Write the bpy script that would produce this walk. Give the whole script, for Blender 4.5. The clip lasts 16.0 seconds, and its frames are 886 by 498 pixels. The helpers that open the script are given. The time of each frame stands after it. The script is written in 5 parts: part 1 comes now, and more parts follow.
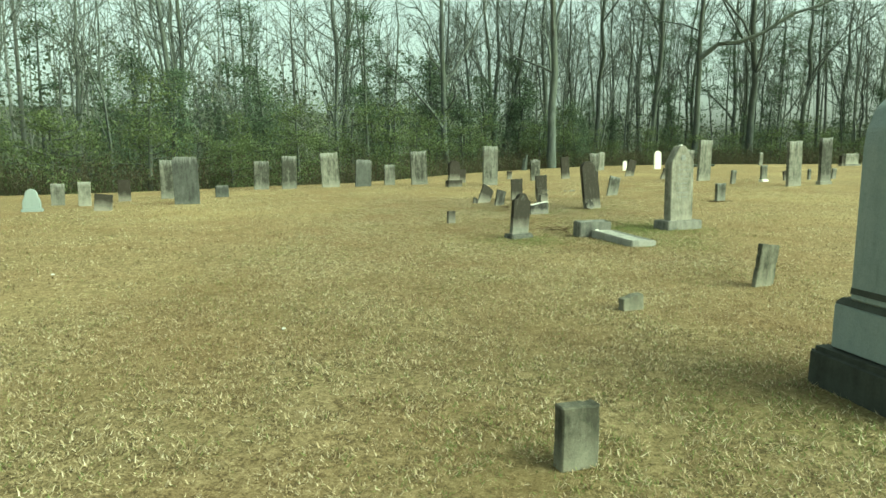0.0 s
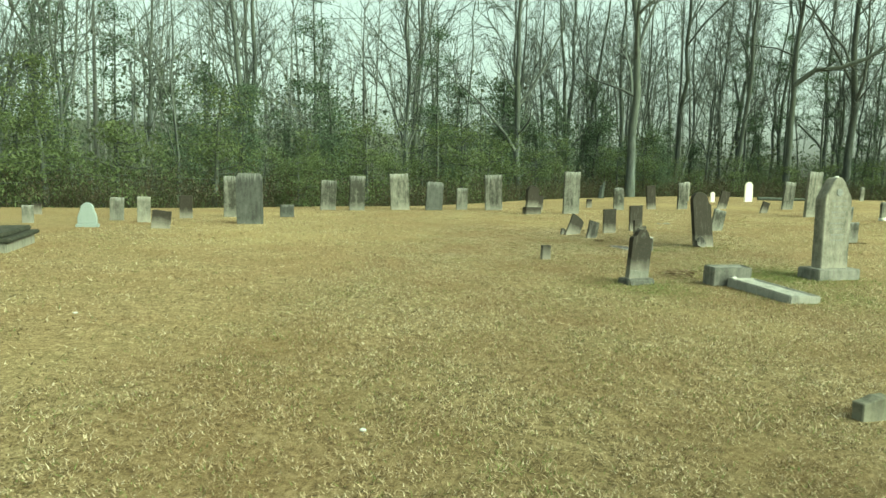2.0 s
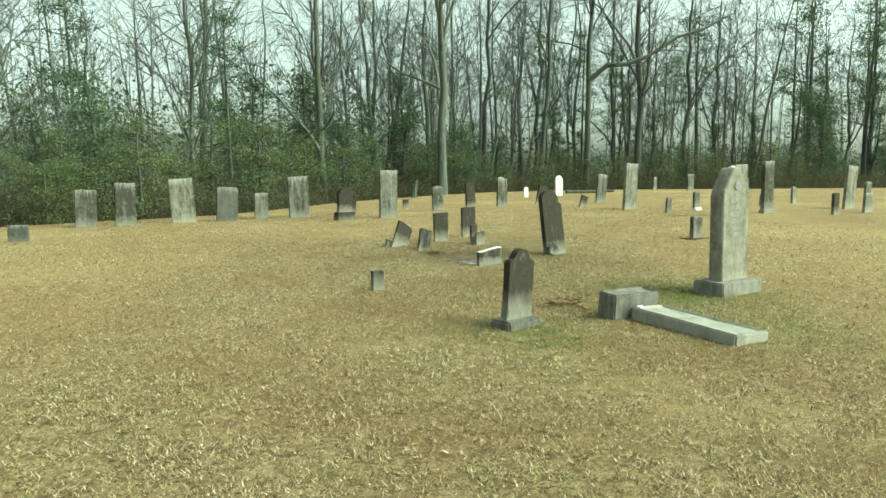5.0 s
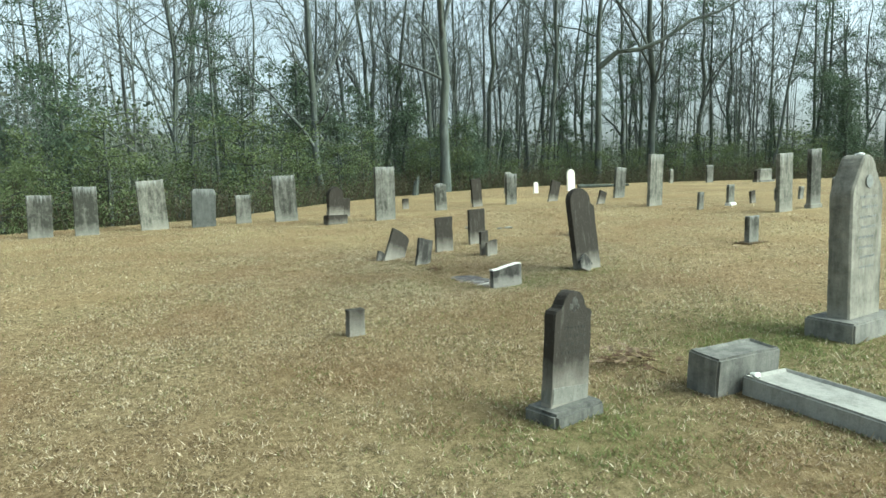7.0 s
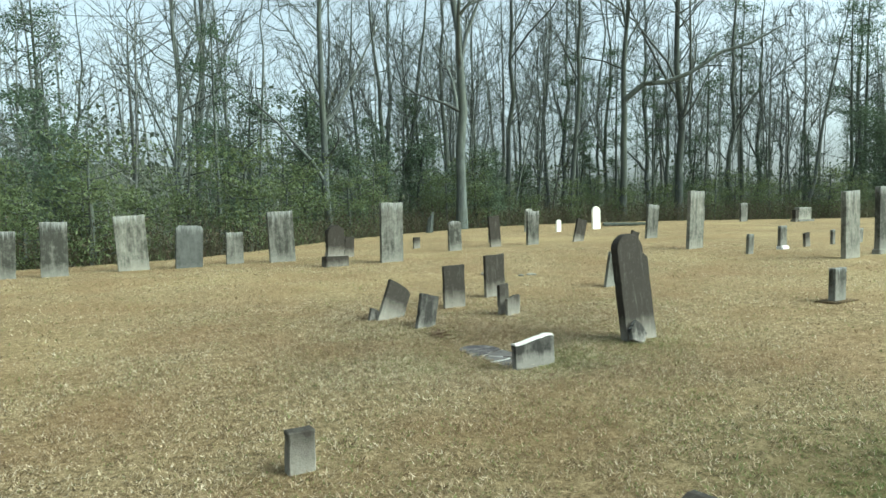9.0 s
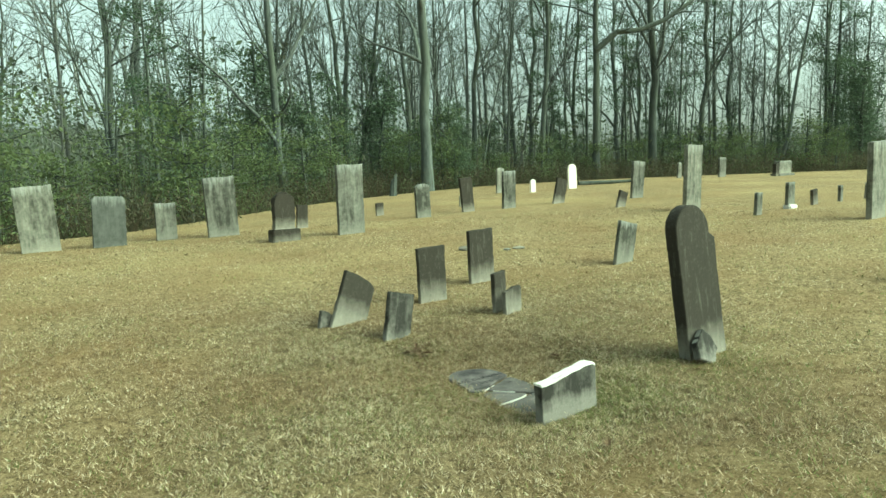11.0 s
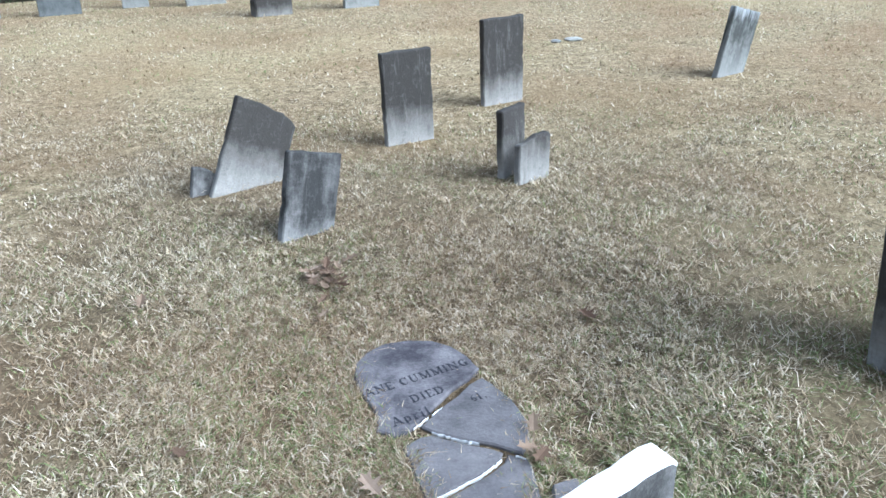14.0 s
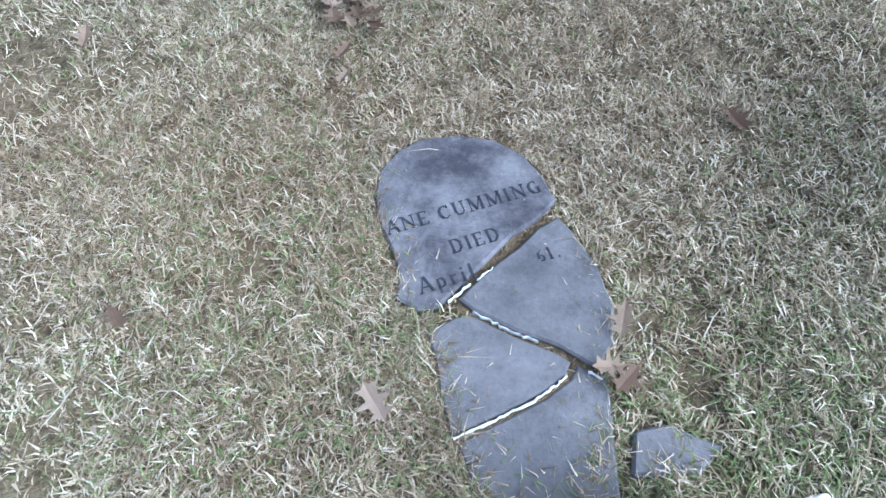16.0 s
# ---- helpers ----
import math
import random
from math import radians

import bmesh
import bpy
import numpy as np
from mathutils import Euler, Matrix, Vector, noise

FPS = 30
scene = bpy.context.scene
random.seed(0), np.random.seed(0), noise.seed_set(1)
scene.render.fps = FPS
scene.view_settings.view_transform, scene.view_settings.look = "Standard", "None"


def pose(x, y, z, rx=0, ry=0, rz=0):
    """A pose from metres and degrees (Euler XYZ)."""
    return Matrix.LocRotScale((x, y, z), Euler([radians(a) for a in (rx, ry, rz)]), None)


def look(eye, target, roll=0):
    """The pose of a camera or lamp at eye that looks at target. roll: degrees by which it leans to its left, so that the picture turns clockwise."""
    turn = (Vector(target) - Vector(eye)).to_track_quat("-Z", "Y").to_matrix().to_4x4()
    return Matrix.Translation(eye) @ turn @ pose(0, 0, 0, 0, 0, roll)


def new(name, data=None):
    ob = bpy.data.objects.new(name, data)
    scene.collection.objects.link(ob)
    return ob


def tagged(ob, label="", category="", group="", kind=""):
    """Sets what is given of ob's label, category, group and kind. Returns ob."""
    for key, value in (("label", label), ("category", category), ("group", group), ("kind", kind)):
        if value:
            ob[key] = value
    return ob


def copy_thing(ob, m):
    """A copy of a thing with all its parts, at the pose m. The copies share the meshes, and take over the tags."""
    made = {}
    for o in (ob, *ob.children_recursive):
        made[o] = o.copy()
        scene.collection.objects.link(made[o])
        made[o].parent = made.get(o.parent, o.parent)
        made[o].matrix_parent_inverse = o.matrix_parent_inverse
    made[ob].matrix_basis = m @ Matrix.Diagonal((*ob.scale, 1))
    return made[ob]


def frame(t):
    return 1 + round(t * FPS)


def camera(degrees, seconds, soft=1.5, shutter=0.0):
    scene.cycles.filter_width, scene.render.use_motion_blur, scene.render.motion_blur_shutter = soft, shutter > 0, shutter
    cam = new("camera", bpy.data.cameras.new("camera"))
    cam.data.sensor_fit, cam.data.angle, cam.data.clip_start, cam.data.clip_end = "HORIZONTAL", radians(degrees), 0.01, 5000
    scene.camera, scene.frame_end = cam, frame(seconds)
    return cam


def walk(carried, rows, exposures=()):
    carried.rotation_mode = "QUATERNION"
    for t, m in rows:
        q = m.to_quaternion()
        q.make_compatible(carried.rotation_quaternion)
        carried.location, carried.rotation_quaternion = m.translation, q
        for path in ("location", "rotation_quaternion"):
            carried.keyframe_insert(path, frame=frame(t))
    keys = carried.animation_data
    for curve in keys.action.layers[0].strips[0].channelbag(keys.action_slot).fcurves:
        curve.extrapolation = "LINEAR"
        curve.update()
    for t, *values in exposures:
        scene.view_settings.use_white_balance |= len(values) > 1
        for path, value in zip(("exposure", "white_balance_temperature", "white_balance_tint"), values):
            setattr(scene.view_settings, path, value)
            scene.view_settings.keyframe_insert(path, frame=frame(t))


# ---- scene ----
cam = camera(65.9, 16.0, 1.55)
PATH = [
    (0, (0.228, -0.336, 1.57), (0.034, 1.633, 1.276), -0.2),
    (0.5, (-0.056, 0.035, 1.541), (-0.043, 1.986, 1.099), -1.5),
    (1, (-0.219, 0.48, 1.541), (-0.206, 2.45, 1.192), -0.0),
    (1.5, (-0.347, 0.987, 1.541), (-0.534, 2.959, 1.264), 2.3),
    (2, (-0.546, 1.499, 1.542), (-0.912, 3.452, 1.313), 1.5),
    (2.5, (-0.748, 2.017, 1.542), (-1.418, 3.884, 1.287), 3.1),
    (3, (-0.983, 2.508, 1.554), (-1.628, 4.384, 1.303), 1.7),
    (3.5, (-1.105, 3.042, 1.552), (-1.407, 4.995, 1.245), -1.3),
    (4, (-1.098, 3.678, 1.533), (-1.034, 5.654, 1.23), -0.7),
    (4.2, (-1.066, 3.906, 1.534), (-0.855, 5.884, 1.336), -0.6),
    (6.3, (-0.824, 6.427, 1.548), (-0.686, 8.402, 1.271), 0.6),
    (6.5, (-0.792, 6.697, 1.539), (-0.646, 8.682, 1.338), 0.2),
    (7, (-0.691, 7.339, 1.554), (-0.517, 9.318, 1.317), -1.2),
    (7.5, (-0.575, 7.924, 1.552), (-0.384, 9.908, 1.395), 1.4),
    (8, (-0.537, 8.538, 1.578), (-0.379, 10.523, 1.392), -0.4),
    (8.2, (-0.5, 8.762, 1.583), (-0.373, 10.754, 1.453), -0.6),
    (10.3, (-0.284, 11.261, 1.576), (-0.147, 13.246, 1.366), -1.1),
    (10.5, (-0.315, 11.552, 1.576), (-0.096, 13.515, 1.263), -2.6),
    (11, (-0.324, 12.081, 1.6), (-0.096, 14.052, 1.347), -1.8),
    (11.5, (-0.226, 12.621, 1.615), (0.014, 14.595, 1.402), -1.0),
    (12, (-0.147, 13.147, 1.575), (0.212, 15.064, 1.131), -2.5),
    (12.5, (0.055, 13.622, 1.579), (0.19, 15.543, 1.038), -2.7),
    (13, (0.254, 14.113, 1.559), (0.506, 15.949, 0.808), -1.2),
    (13.2, (0.339, 14.329, 1.554), (0.622, 16.211, 0.94), -0.5),
    (13.5, (0.411, 14.588, 1.503), (0.644, 16.425, 0.747), -2.2),
    (14, (0.566, 15.051, 1.444), (0.596, 16.849, 0.57), -0.8),
    (14.5, (0.583, 15.388, 1.385), (0.512, 17.025, 0.238), 0.4),
    (14.8, (0.545, 15.518, 1.375), (0.509, 17.07, 0.114), -2.5),
    (15, (0.541, 15.618, 1.345), (0.522, 17.035, -0.066), 1.1),
    (15.5, (0.563, 15.881, 1.317), (0.403, 17.071, -0.282), 0.1),
    (16, (0.597, 16.022, 1.296), (0.433, 17.141, -0.353), -1.6),
]
EXPOSURES = [(0.0, 1.21, 6750, -36), (2.5, 1.25, 7000, -35), (4.2, 1.31, 7000, -34), (6.3, 1.24, 5850, -13), (8.2, 1.19, 5650, -12), (10.5, 1.20, 6150, -18), (11.0, 1.25, 6300, -33), (11.5, 1.20, 6200, -26), (12.0, 1.29, 5750, -15), (12.5, 1.55, 5350, -4), (13.0, 1.73, 4950, 5), (14.0, 1.69, 4750, 8), (16.0, 1.69, 4450, 9)]
walk(cam, [(t, look(eye, target, roll)) for t, eye, target, roll in PATH], EXPOSURES)

# ---- light: low hazy sun from the east side, pale winter sky ----
SUN_AZ, SUN_EL = math.atan2(-0.29, 0.957), radians(38)
world = bpy.data.worlds.new("sky")
scene.world = world
world.use_nodes = True
sky = world.node_tree.nodes.new("ShaderNodeTexSky")
sky.sky_type, sky.sun_disc = "NISHITA", False
sky.sun_elevation, sky.sun_rotation = SUN_EL, math.pi / 2 - SUN_AZ
sky.air_density, sky.dust_density, sky.ozone_density = 0.8, 4.0, 0.6
background = world.node_tree.nodes["Background"]
background.inputs["Strength"].default_value = 0.13
veil = world.node_tree.nodes.new("ShaderNodeHueSaturation")  # thin high cloud greys the blue
veil.inputs["Saturation"].default_value = 0.30
world.node_tree.links.new(sky.outputs[0], veil.inputs["Color"])
world.node_tree.links.new(veil.outputs[0], background.inputs[0])
sun = new("sun", bpy.data.lights.new("sun", "SUN"))
sun.data.energy, sun.data.angle, sun.data.color = 1.75, radians(52), (1.0, 0.94, 0.84)
sun.matrix_world = look((60 * math.cos(SUN_AZ), 60 * math.sin(SUN_AZ), 60 * math.tan(SUN_EL)), (0, 0, 0))


# ---- materials ----
class Nodes:
    """A small node builder: every method adds one node and returns its output."""

    def __init__(self, name, rough=0.85, spec=0.3):
        self.mat = bpy.data.materials.new(name)
        self.mat.use_nodes = True
        self.tree = self.mat.node_tree
        self.shader = self.tree.nodes["Principled BSDF"]
        self.shader.inputs["Roughness"].default_value = rough
        self.shader.inputs["Specular IOR Level"].default_value = spec
        self.coords = self.tree.nodes.new("ShaderNodeTexCoord")

    def link(self, value, socket):
        if isinstance(value, (int, float)):
            socket.default_value = value
        elif isinstance(value, tuple):
            socket.default_value = (*value, 1.0) if len(value) == 3 and socket.type == "RGBA" else value
        else:
            self.tree.links.new(value, socket)

    def mapped(self, source, scale=(1, 1, 1), shift=None):
        n = self.tree.nodes.new("ShaderNodeMapping")
        self.tree.links.new(source, n.inputs["Vector"])
        n.inputs["Scale"].default_value = scale
        if shift is not None:
            self.tree.links.new(shift, n.inputs["Location"])
        return n.outputs[0]

    def noise(self, vector, scale, detail=4, rough=0.6):
        n = self.tree.nodes.new("ShaderNodeTexNoise")
        self.tree.links.new(vector, n.inputs["Vector"])
        n.inputs["Scale"].default_value, n.inputs["Detail"].default_value, n.inputs["Roughness"].default_value = scale, detail, rough
        return n.outputs["Fac"]

    def math(self, op, a, b=0.0):
        n = self.tree.nodes.new("ShaderNodeMath")
        n.operation = op
        self.link(a, n.inputs[0]), self.link(b, n.inputs[1])
        return n.outputs[0]

    def span(self, value, lo, hi):
        n = self.tree.nodes.new("ShaderNodeMapRange")
        self.link(value, n.inputs["Value"])
        n.inputs["From Min"].default_value, n.inputs["From Max"].default_value = lo, hi
        return n.outputs[0]

    def mix(self, fac, a, b):
        n = self.tree.nodes.new("ShaderNodeMix")
        n.data_type = "RGBA"
        self.link(fac, n.inputs[0]), self.link(a, n.inputs[6]), self.link(b, n.inputs[7])
        return n.outputs[2]

    def ramp(self, fac, *stops):
        n = self.tree.nodes.new("ShaderNodeValToRGB")
        self.link(fac, n.inputs[0])
        while len(n.color_ramp.elements) < len(stops):
            n.color_ramp.elements.new(0.5)
        for e, (p, c) in zip(n.color_ramp.elements, stops):
            e.position, e.color = p, (*c, 1.0)
        return n.outputs[0]

    def attribute(self, name):
        n = self.tree.nodes.new("ShaderNodeAttribute")
        n.attribute_name = name
        return n.outputs["Fac"]

    def random_shift(self):
        info = self.tree.nodes.new("ShaderNodeObjectInfo")
        n = self.tree.nodes.new("ShaderNodeCombineXYZ")
        for i, k in enumerate((37.0, 91.0, 53.0)):
            self.tree.links.new(self.math("MULTIPLY", info.outputs["Random"], k), n.inputs[i])
        return n.outputs[0], info.outputs["Random"]

    def island(self):
        return self.tree.nodes.new("ShaderNodeNewGeometry").outputs["Random Per Island"]

    def bump(self, height, strength, distance):
        n = self.tree.nodes.new("ShaderNodeBump")
        n.inputs["Strength"].default_value, n.inputs["Distance"].default_value = strength, distance
        self.tree.links.new(height, n.inputs["Height"])
        self.tree.links.new(n.outputs[0], self.shader.inputs["Normal"])

    def thin(self, colour, share):
        """Lets part of the light through, as a blade or a leaf does."""
        t = self.tree.nodes.new("ShaderNodeBsdfTranslucent")
        m = self.tree.nodes.new("ShaderNodeMixShader")
        self.link(colour, t.inputs[0])
        self.link(colour, self.shader.inputs["Base Color"])
        m.inputs[0].default_value = share
        self.tree.links.new(self.shader.outputs[0], m.inputs[1])
        self.tree.links.new(t.outputs[0], m.inputs[2])
        out = [n for n in self.tree.nodes if n.type == "OUTPUT_MATERIAL"][0]
        self.tree.links.new(m.outputs[0], out.inputs["Surface"])
        return self.mat

    def done(self, colour):
        self.link(colour, self.shader.inputs["Base Color"])
        return self.mat


def stone_material(name, pale, stain, amount, foot=0.25, rough=0.9, cap=0.0):
    """Weathered marble: pale stone, vertical black lichen runs heavier at the top, a cleaner strip at the foot."""
    pale, stain = [tuple(c * k for c, k in zip(t, (0.95, 0.89, 0.80))) for t in (pale, stain)]
    n = Nodes(name, rough, 0.25)
    shift, rnd = n.random_shift()
    p = n.mapped(n.coords.outputs["Object"], (1, 1, 1), shift)
    runs = n.noise(n.mapped(n.coords.outputs["Object"], (8, 8, 1.3), shift), 1.0, 5, 0.65)
    blotch = n.noise(p, 9.0, 6, 0.7)
    grain = n.noise(p, 90.0, 3)
    sep = n.tree.nodes.new("ShaderNodeSeparateXYZ")
    n.tree.links.new(n.coords.outputs["Object"], sep.inputs[0])
    ragged = n.math("ADD", n.math("MULTIPLY", n.math("SUBTRACT", blotch, 0.5), 0.20), n.math("MULTIPLY", n.math("SUBTRACT", runs, 0.5), 0.20))
    low = n.span(n.math("ADD", sep.outputs[2], ragged), foot * -0.1, foot * 1.9 + 0.05)
    v = n.math("ADD", n.math("MULTIPLY", runs, 0.65), n.math("MULTIPLY", blotch, 0.5))
    v = n.math("ADD", n.math("ADD", v, amount - 0.56), n.math("MULTIPLY", rnd, 0.12))
    v = n.span(v, 0.40, 0.76)
    if foot > 0:
        v = n.math("MULTIPLY", v, n.math("ADD", n.math("MULTIPLY", low, 0.85), 0.15))
    tone = n.mix(v, pale, stain)
    if cap:
        top = n.tree.nodes.new("ShaderNodeSeparateXYZ")
        n.tree.links.new(n.coords.outputs["Generated"], top.inputs[0])
        drip = n.noise(n.mapped(n.coords.outputs["Object"], (26, 26, 3), shift), 1.0, 3)
        reach = n.span(n.math("ADD", top.outputs[2], n.math("MULTIPLY", drip, 0.5)), 1.12, 1.34)
        tone = n.mix(n.math("MULTIPLY", reach, cap), tone, (0.55, 0.56, 0.53))
    lichen = n.noise(p, 26.0, 5, 0.75)
    tone = n.mix(n.math("MULTIPLY", n.span(lichen, 0.56, 0.70), 0.18), tone, tuple(c * 0.75 for c in pale))
    tone = n.mix(n.math("MULTIPLY", n.span(lichen, 0.44, 0.32), 0.30), tone, tuple(c * 0.6 for c in stain))
    tone = n.mix(n.math("MULTIPLY", n.span(grain, 0.35, 0.75), 0.22), tone, tuple(c * 0.45 for c in stain))
    streak = n.noise(n.mapped(n.coords.outputs["Object"], (17, 17, 2.4), shift), 1.0, 5, 0.75)
    tone = n.mix(n.math("MULTIPLY", n.span(streak, 0.56, 0.74), 0.30), tone, tuple(c * 0.9 for c in pale))
    tone = n.mix(n.math("MULTIPLY", n.span(streak, 0.44, 0.28), 0.45), tone, tuple(c * 0.7 for c in stain))
    n.bump(n.math("ADD", n.math("ADD", grain, blotch), n.math("MULTIPLY", streak, 0.5)), 0.5, 0.006)
    return n.done(tone)


MARBLE_DARK = stone_material("dark_lichened_marble", (0.33, 0.328, 0.305), (0.038, 0.035, 0.030), 0.82, 0.12)
MARBLE_GREY = stone_material("grey_lichened_marble", (0.262, 0.272, 0.258), (0.044, 0.047, 0.041), 0.61, 0.15, cap=0.55)
MARBLE_PALE = stone_material("pale_streaked_marble", (0.325, 0.335, 0.308), (0.056, 0.06, 0.052), 0.53, 0.14, cap=0.5)
MARBLE_WHITE = stone_material("clean_white_marble", (0.82, 0.82, 0.80), (0.55, 0.55, 0.52), 0.12, 0.1)
MARBLE_STUMP = stone_material("blackened_marble_stump", (0.25, 0.252, 0.245), (0.032, 0.032, 0.030), 0.64, 0.03)
LEDGER = stone_material("blackened_ledger_stone", (0.105, 0.112, 0.092), (0.028, 0.032, 0.026), 0.62, 0)
MARBLE_FOOT = stone_material("olive_lichened_marble", (0.27, 0.275, 0.235), (0.050, 0.052, 0.042), 0.62, 0.10)
MARBLE_FACE = stone_material("pale_weathered_marble", (0.33, 0.333, 0.305), (0.060, 0.062, 0.053), 0.50, 0.08)
SLATE = stone_material("dull_grey_slate", (0.125, 0.138, 0.138), (0.042, 0.046, 0.046), 0.52, 0.06, cap=0.4)
SLAB_GREY = stone_material("fallen_grey_marble", (0.180, 0.174, 0.180), (0.070, 0.068, 0.072), 0.46, 0)
SLAB_HEAD = stone_material("mottled_fallen_marble", (0.225, 0.217, 0.226), (0.042, 0.040, 0.047), 0.54, 0)
GRANITE = stone_material("blue_grey_granite", (0.28, 0.34, 0.37), (0.20, 0.25, 0.27), 0.40, 0.05, 0.6)
GRANITE_ROUGH = stone_material("rough_dark_granite", (0.075, 0.085, 0.08), (0.035, 0.04, 0.036), 0.45, 0.02)
PALE_BLUE = stone_material("pale_blue_granite", (0.27, 0.325, 0.35), (0.19, 0.235, 0.25), 0.30, 0.1)
CONCRETE = stone_material("weathered_concrete", (0.27, 0.28, 0.27), (0.055, 0.06, 0.06), 0.50, 0.02)
COVER = stone_material("pale_cover_slab", (0.36, 0.375, 0.37), (0.11, 0.12, 0.12), 0.42, 0.02)


def broken_material():
    n = Nodes("fresh_broken_marble", 0.8, 0.3)
    p = n.coords.outputs["Object"]
    g = n.noise(p, 60.0, 4)
    n.bump(g, 0.6, 0.005)
    return n.done(n.mix(n.span(n.noise(p, 14.0, 3), 0.45, 0.75), (0.74, 0.73, 0.68), (0.46, 0.45, 0.41)))


BROKEN = broken_material()


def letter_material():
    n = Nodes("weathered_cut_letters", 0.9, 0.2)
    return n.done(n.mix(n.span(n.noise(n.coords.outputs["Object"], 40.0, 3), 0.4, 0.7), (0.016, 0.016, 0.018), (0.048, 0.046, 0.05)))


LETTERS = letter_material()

STRAW = ((0.0, (0.060, 0.043, 0.023)), (0.25, (0.215, 0.162, 0.088)), (0.50, (0.41, 0.327, 0.194)), (0.80, (0.60, 0.50, 0.33)), (1.0, (0.80, 0.715, 0.54)))


def turf_material():
    """Dormant turf between and beyond the single blades."""
    n = Nodes("dormant_turf", 0.95, 0.1)
    p = n.coords.outputs["Object"]
    fine = n.noise(p, 75.0, 4, 0.75)
    clump = n.noise(p, 9.0, 4, 0.7)
    broad = n.noise(p, 0.55, 4, 0.6)
    wide = n.noise(p, 0.16, 3, 0.5)
    tuft = n.noise(p, 24.0, 3, 0.7)
    v = n.math("ADD", n.math("MULTIPLY", fine, 0.45), n.math("ADD", n.math("MULTIPLY", clump, 0.25), n.math("MULTIPLY", tuft, 0.40)))
    tone = n.ramp(n.span(v, 0.44, 0.66), (0.0, (0.042, 0.029, 0.015)), (0.45, (0.225, 0.167, 0.087)), (1.0, (0.45, 0.355, 0.205)))
    tone = n.mix(n.math("MULTIPLY", n.span(broad, 0.42, 0.66), 0.55), tone, (0.20, 0.122, 0.058))
    tone = n.mix(n.math("MULTIPLY", n.span(wide, 0.50, 0.68), 0.40), tone, (0.42, 0.335, 0.17))
    tone = n.mix(n.math("MULTIPLY", n.attribute("fresh"), 0.6), tone, (0.13, 0.14, 0.045))
    # shade in the gaps between blades, painted into the turf colour
    tone = n.mix(n.math("MULTIPLY", n.attribute("gap_shade"), 0.66), tone, (0.062, 0.046, 0.028))
    n.bump(v, 0.9, 0.04)
    return n.done(tone)


def blade_material():
    n = Nodes("dry_grass_blades", 0.75, 0.25)
    p = n.coords.outputs["Object"]
    r = n.island()
    tone = n.ramp(r, *STRAW)
    broad = n.span(n.noise(p, 0.55, 4, 0.6), 0.40, 0.66)
    tone = n.mix(n.math("MULTIPLY", broad, 0.45), tone, (0.27, 0.165, 0.08))
    clump = n.span(n.noise(p, 15.0, 3, 0.6), 0.48, 0.66)
    tone = n.mix(n.math("MULTIPLY", clump, 0.52), tone, (0.125, 0.08, 0.04))
    green = n.mix(n.math("FRACT", n.math("MULTIPLY", r, 17.0)), (0.12, 0.145, 0.048), (0.25, 0.275, 0.10))
    pick = n.math("LESS_THAN", n.math("FRACT", n.math("MULTIPLY", r, 61.0)), n.attribute("fresh"))
    return n.thin(n.mix(pick, tone, green), 0.35)


def litter_material():
    n = Nodes("leaf_litter", 0.95, 0.1)
    p = n.coords.outputs["Object"]
    v = n.noise(p, 6.0, 6, 0.75)
    n.bump(v, 1.0, 0.1)
    return n.done(n.ramp(n.span(v, 0.3, 0.72), (0.0, (0.03, 0.022, 0.012)), (0.5, (0.10, 0.072, 0.038)), (1.0, (0.20, 0.14, 0.075))))


def far_floor_material():
    """The wooded rise far behind, seen between the trunks."""
    n = Nodes("far_wooded_rise", 0.95, 0.1)
    p = n.coords.outputs["Object"]
    v = n.noise(n.mapped(p, (1, 1, 0.5)), 0.9, 6, 0.75)
    n.bump(v, 1.0, 0.8)
    return n.done(n.ramp(n.span(v, 0.3, 0.72), (0.0, (0.035, 0.045, 0.03)), (0.5, (0.09, 0.10, 0.07)), (1.0, (0.17, 0.165, 0.13))))


def bark_material(name, low, high):
    n = Nodes(name, 0.95, 0.15)
    shift, rnd = n.random_shift()
    v = n.noise(n.mapped(n.coords.outputs["Object"], (7, 7, 1.2), shift), 1.0, 5, 0.7)
    patch = n.noise(n.mapped(n.coords.outputs["Object"], (0.6, 0.6, 0.35), shift), 1.0, 3)
    n.bump(v, 0.8, 0.04)
    tone = n.mix(n.span(v, 0.35, 0.7), low, high)
    tone = n.mix(n.math("MULTIPLY", n.span(patch, 0.40, 0.65), 0.5), tone, (0.105, 0.118, 0.085))
    return n.done(tone)


def foliage_material(name, *stops, share=0.42):
    n = Nodes(name, 0.85, 0.12)
    return n.thin(n.ramp(n.island(), *stops), share)


TURF, BLADES, LITTER, FAR_FLOOR = turf_material(), blade_material(), litter_material(), far_floor_material()
BARK_GREY = bark_material("grey_bark", (0.056, 0.063, 0.057), (0.132, 0.147, 0.134))
BARK_DARK = bark_material("dark_bark", (0.042, 0.047, 0.042), (0.10, 0.112, 0.100))
TWIGS = bark_material("twig_bark", (0.078, 0.086, 0.080), (0.158, 0.172, 0.160))
LEAF_DARK = foliage_material("evergreen_leaves", (0.0, (0.082, 0.112, 0.072)), (0.5, (0.104, 0.138, 0.088)), (1.0, (0.132, 0.168, 0.108)))
LEAF_OLIVE = foliage_material("privet_leaves", (0.0, (0.094, 0.120, 0.056)), (0.55, (0.126, 0.156, 0.072)), (1.0, (0.165, 0.188, 0.092)))
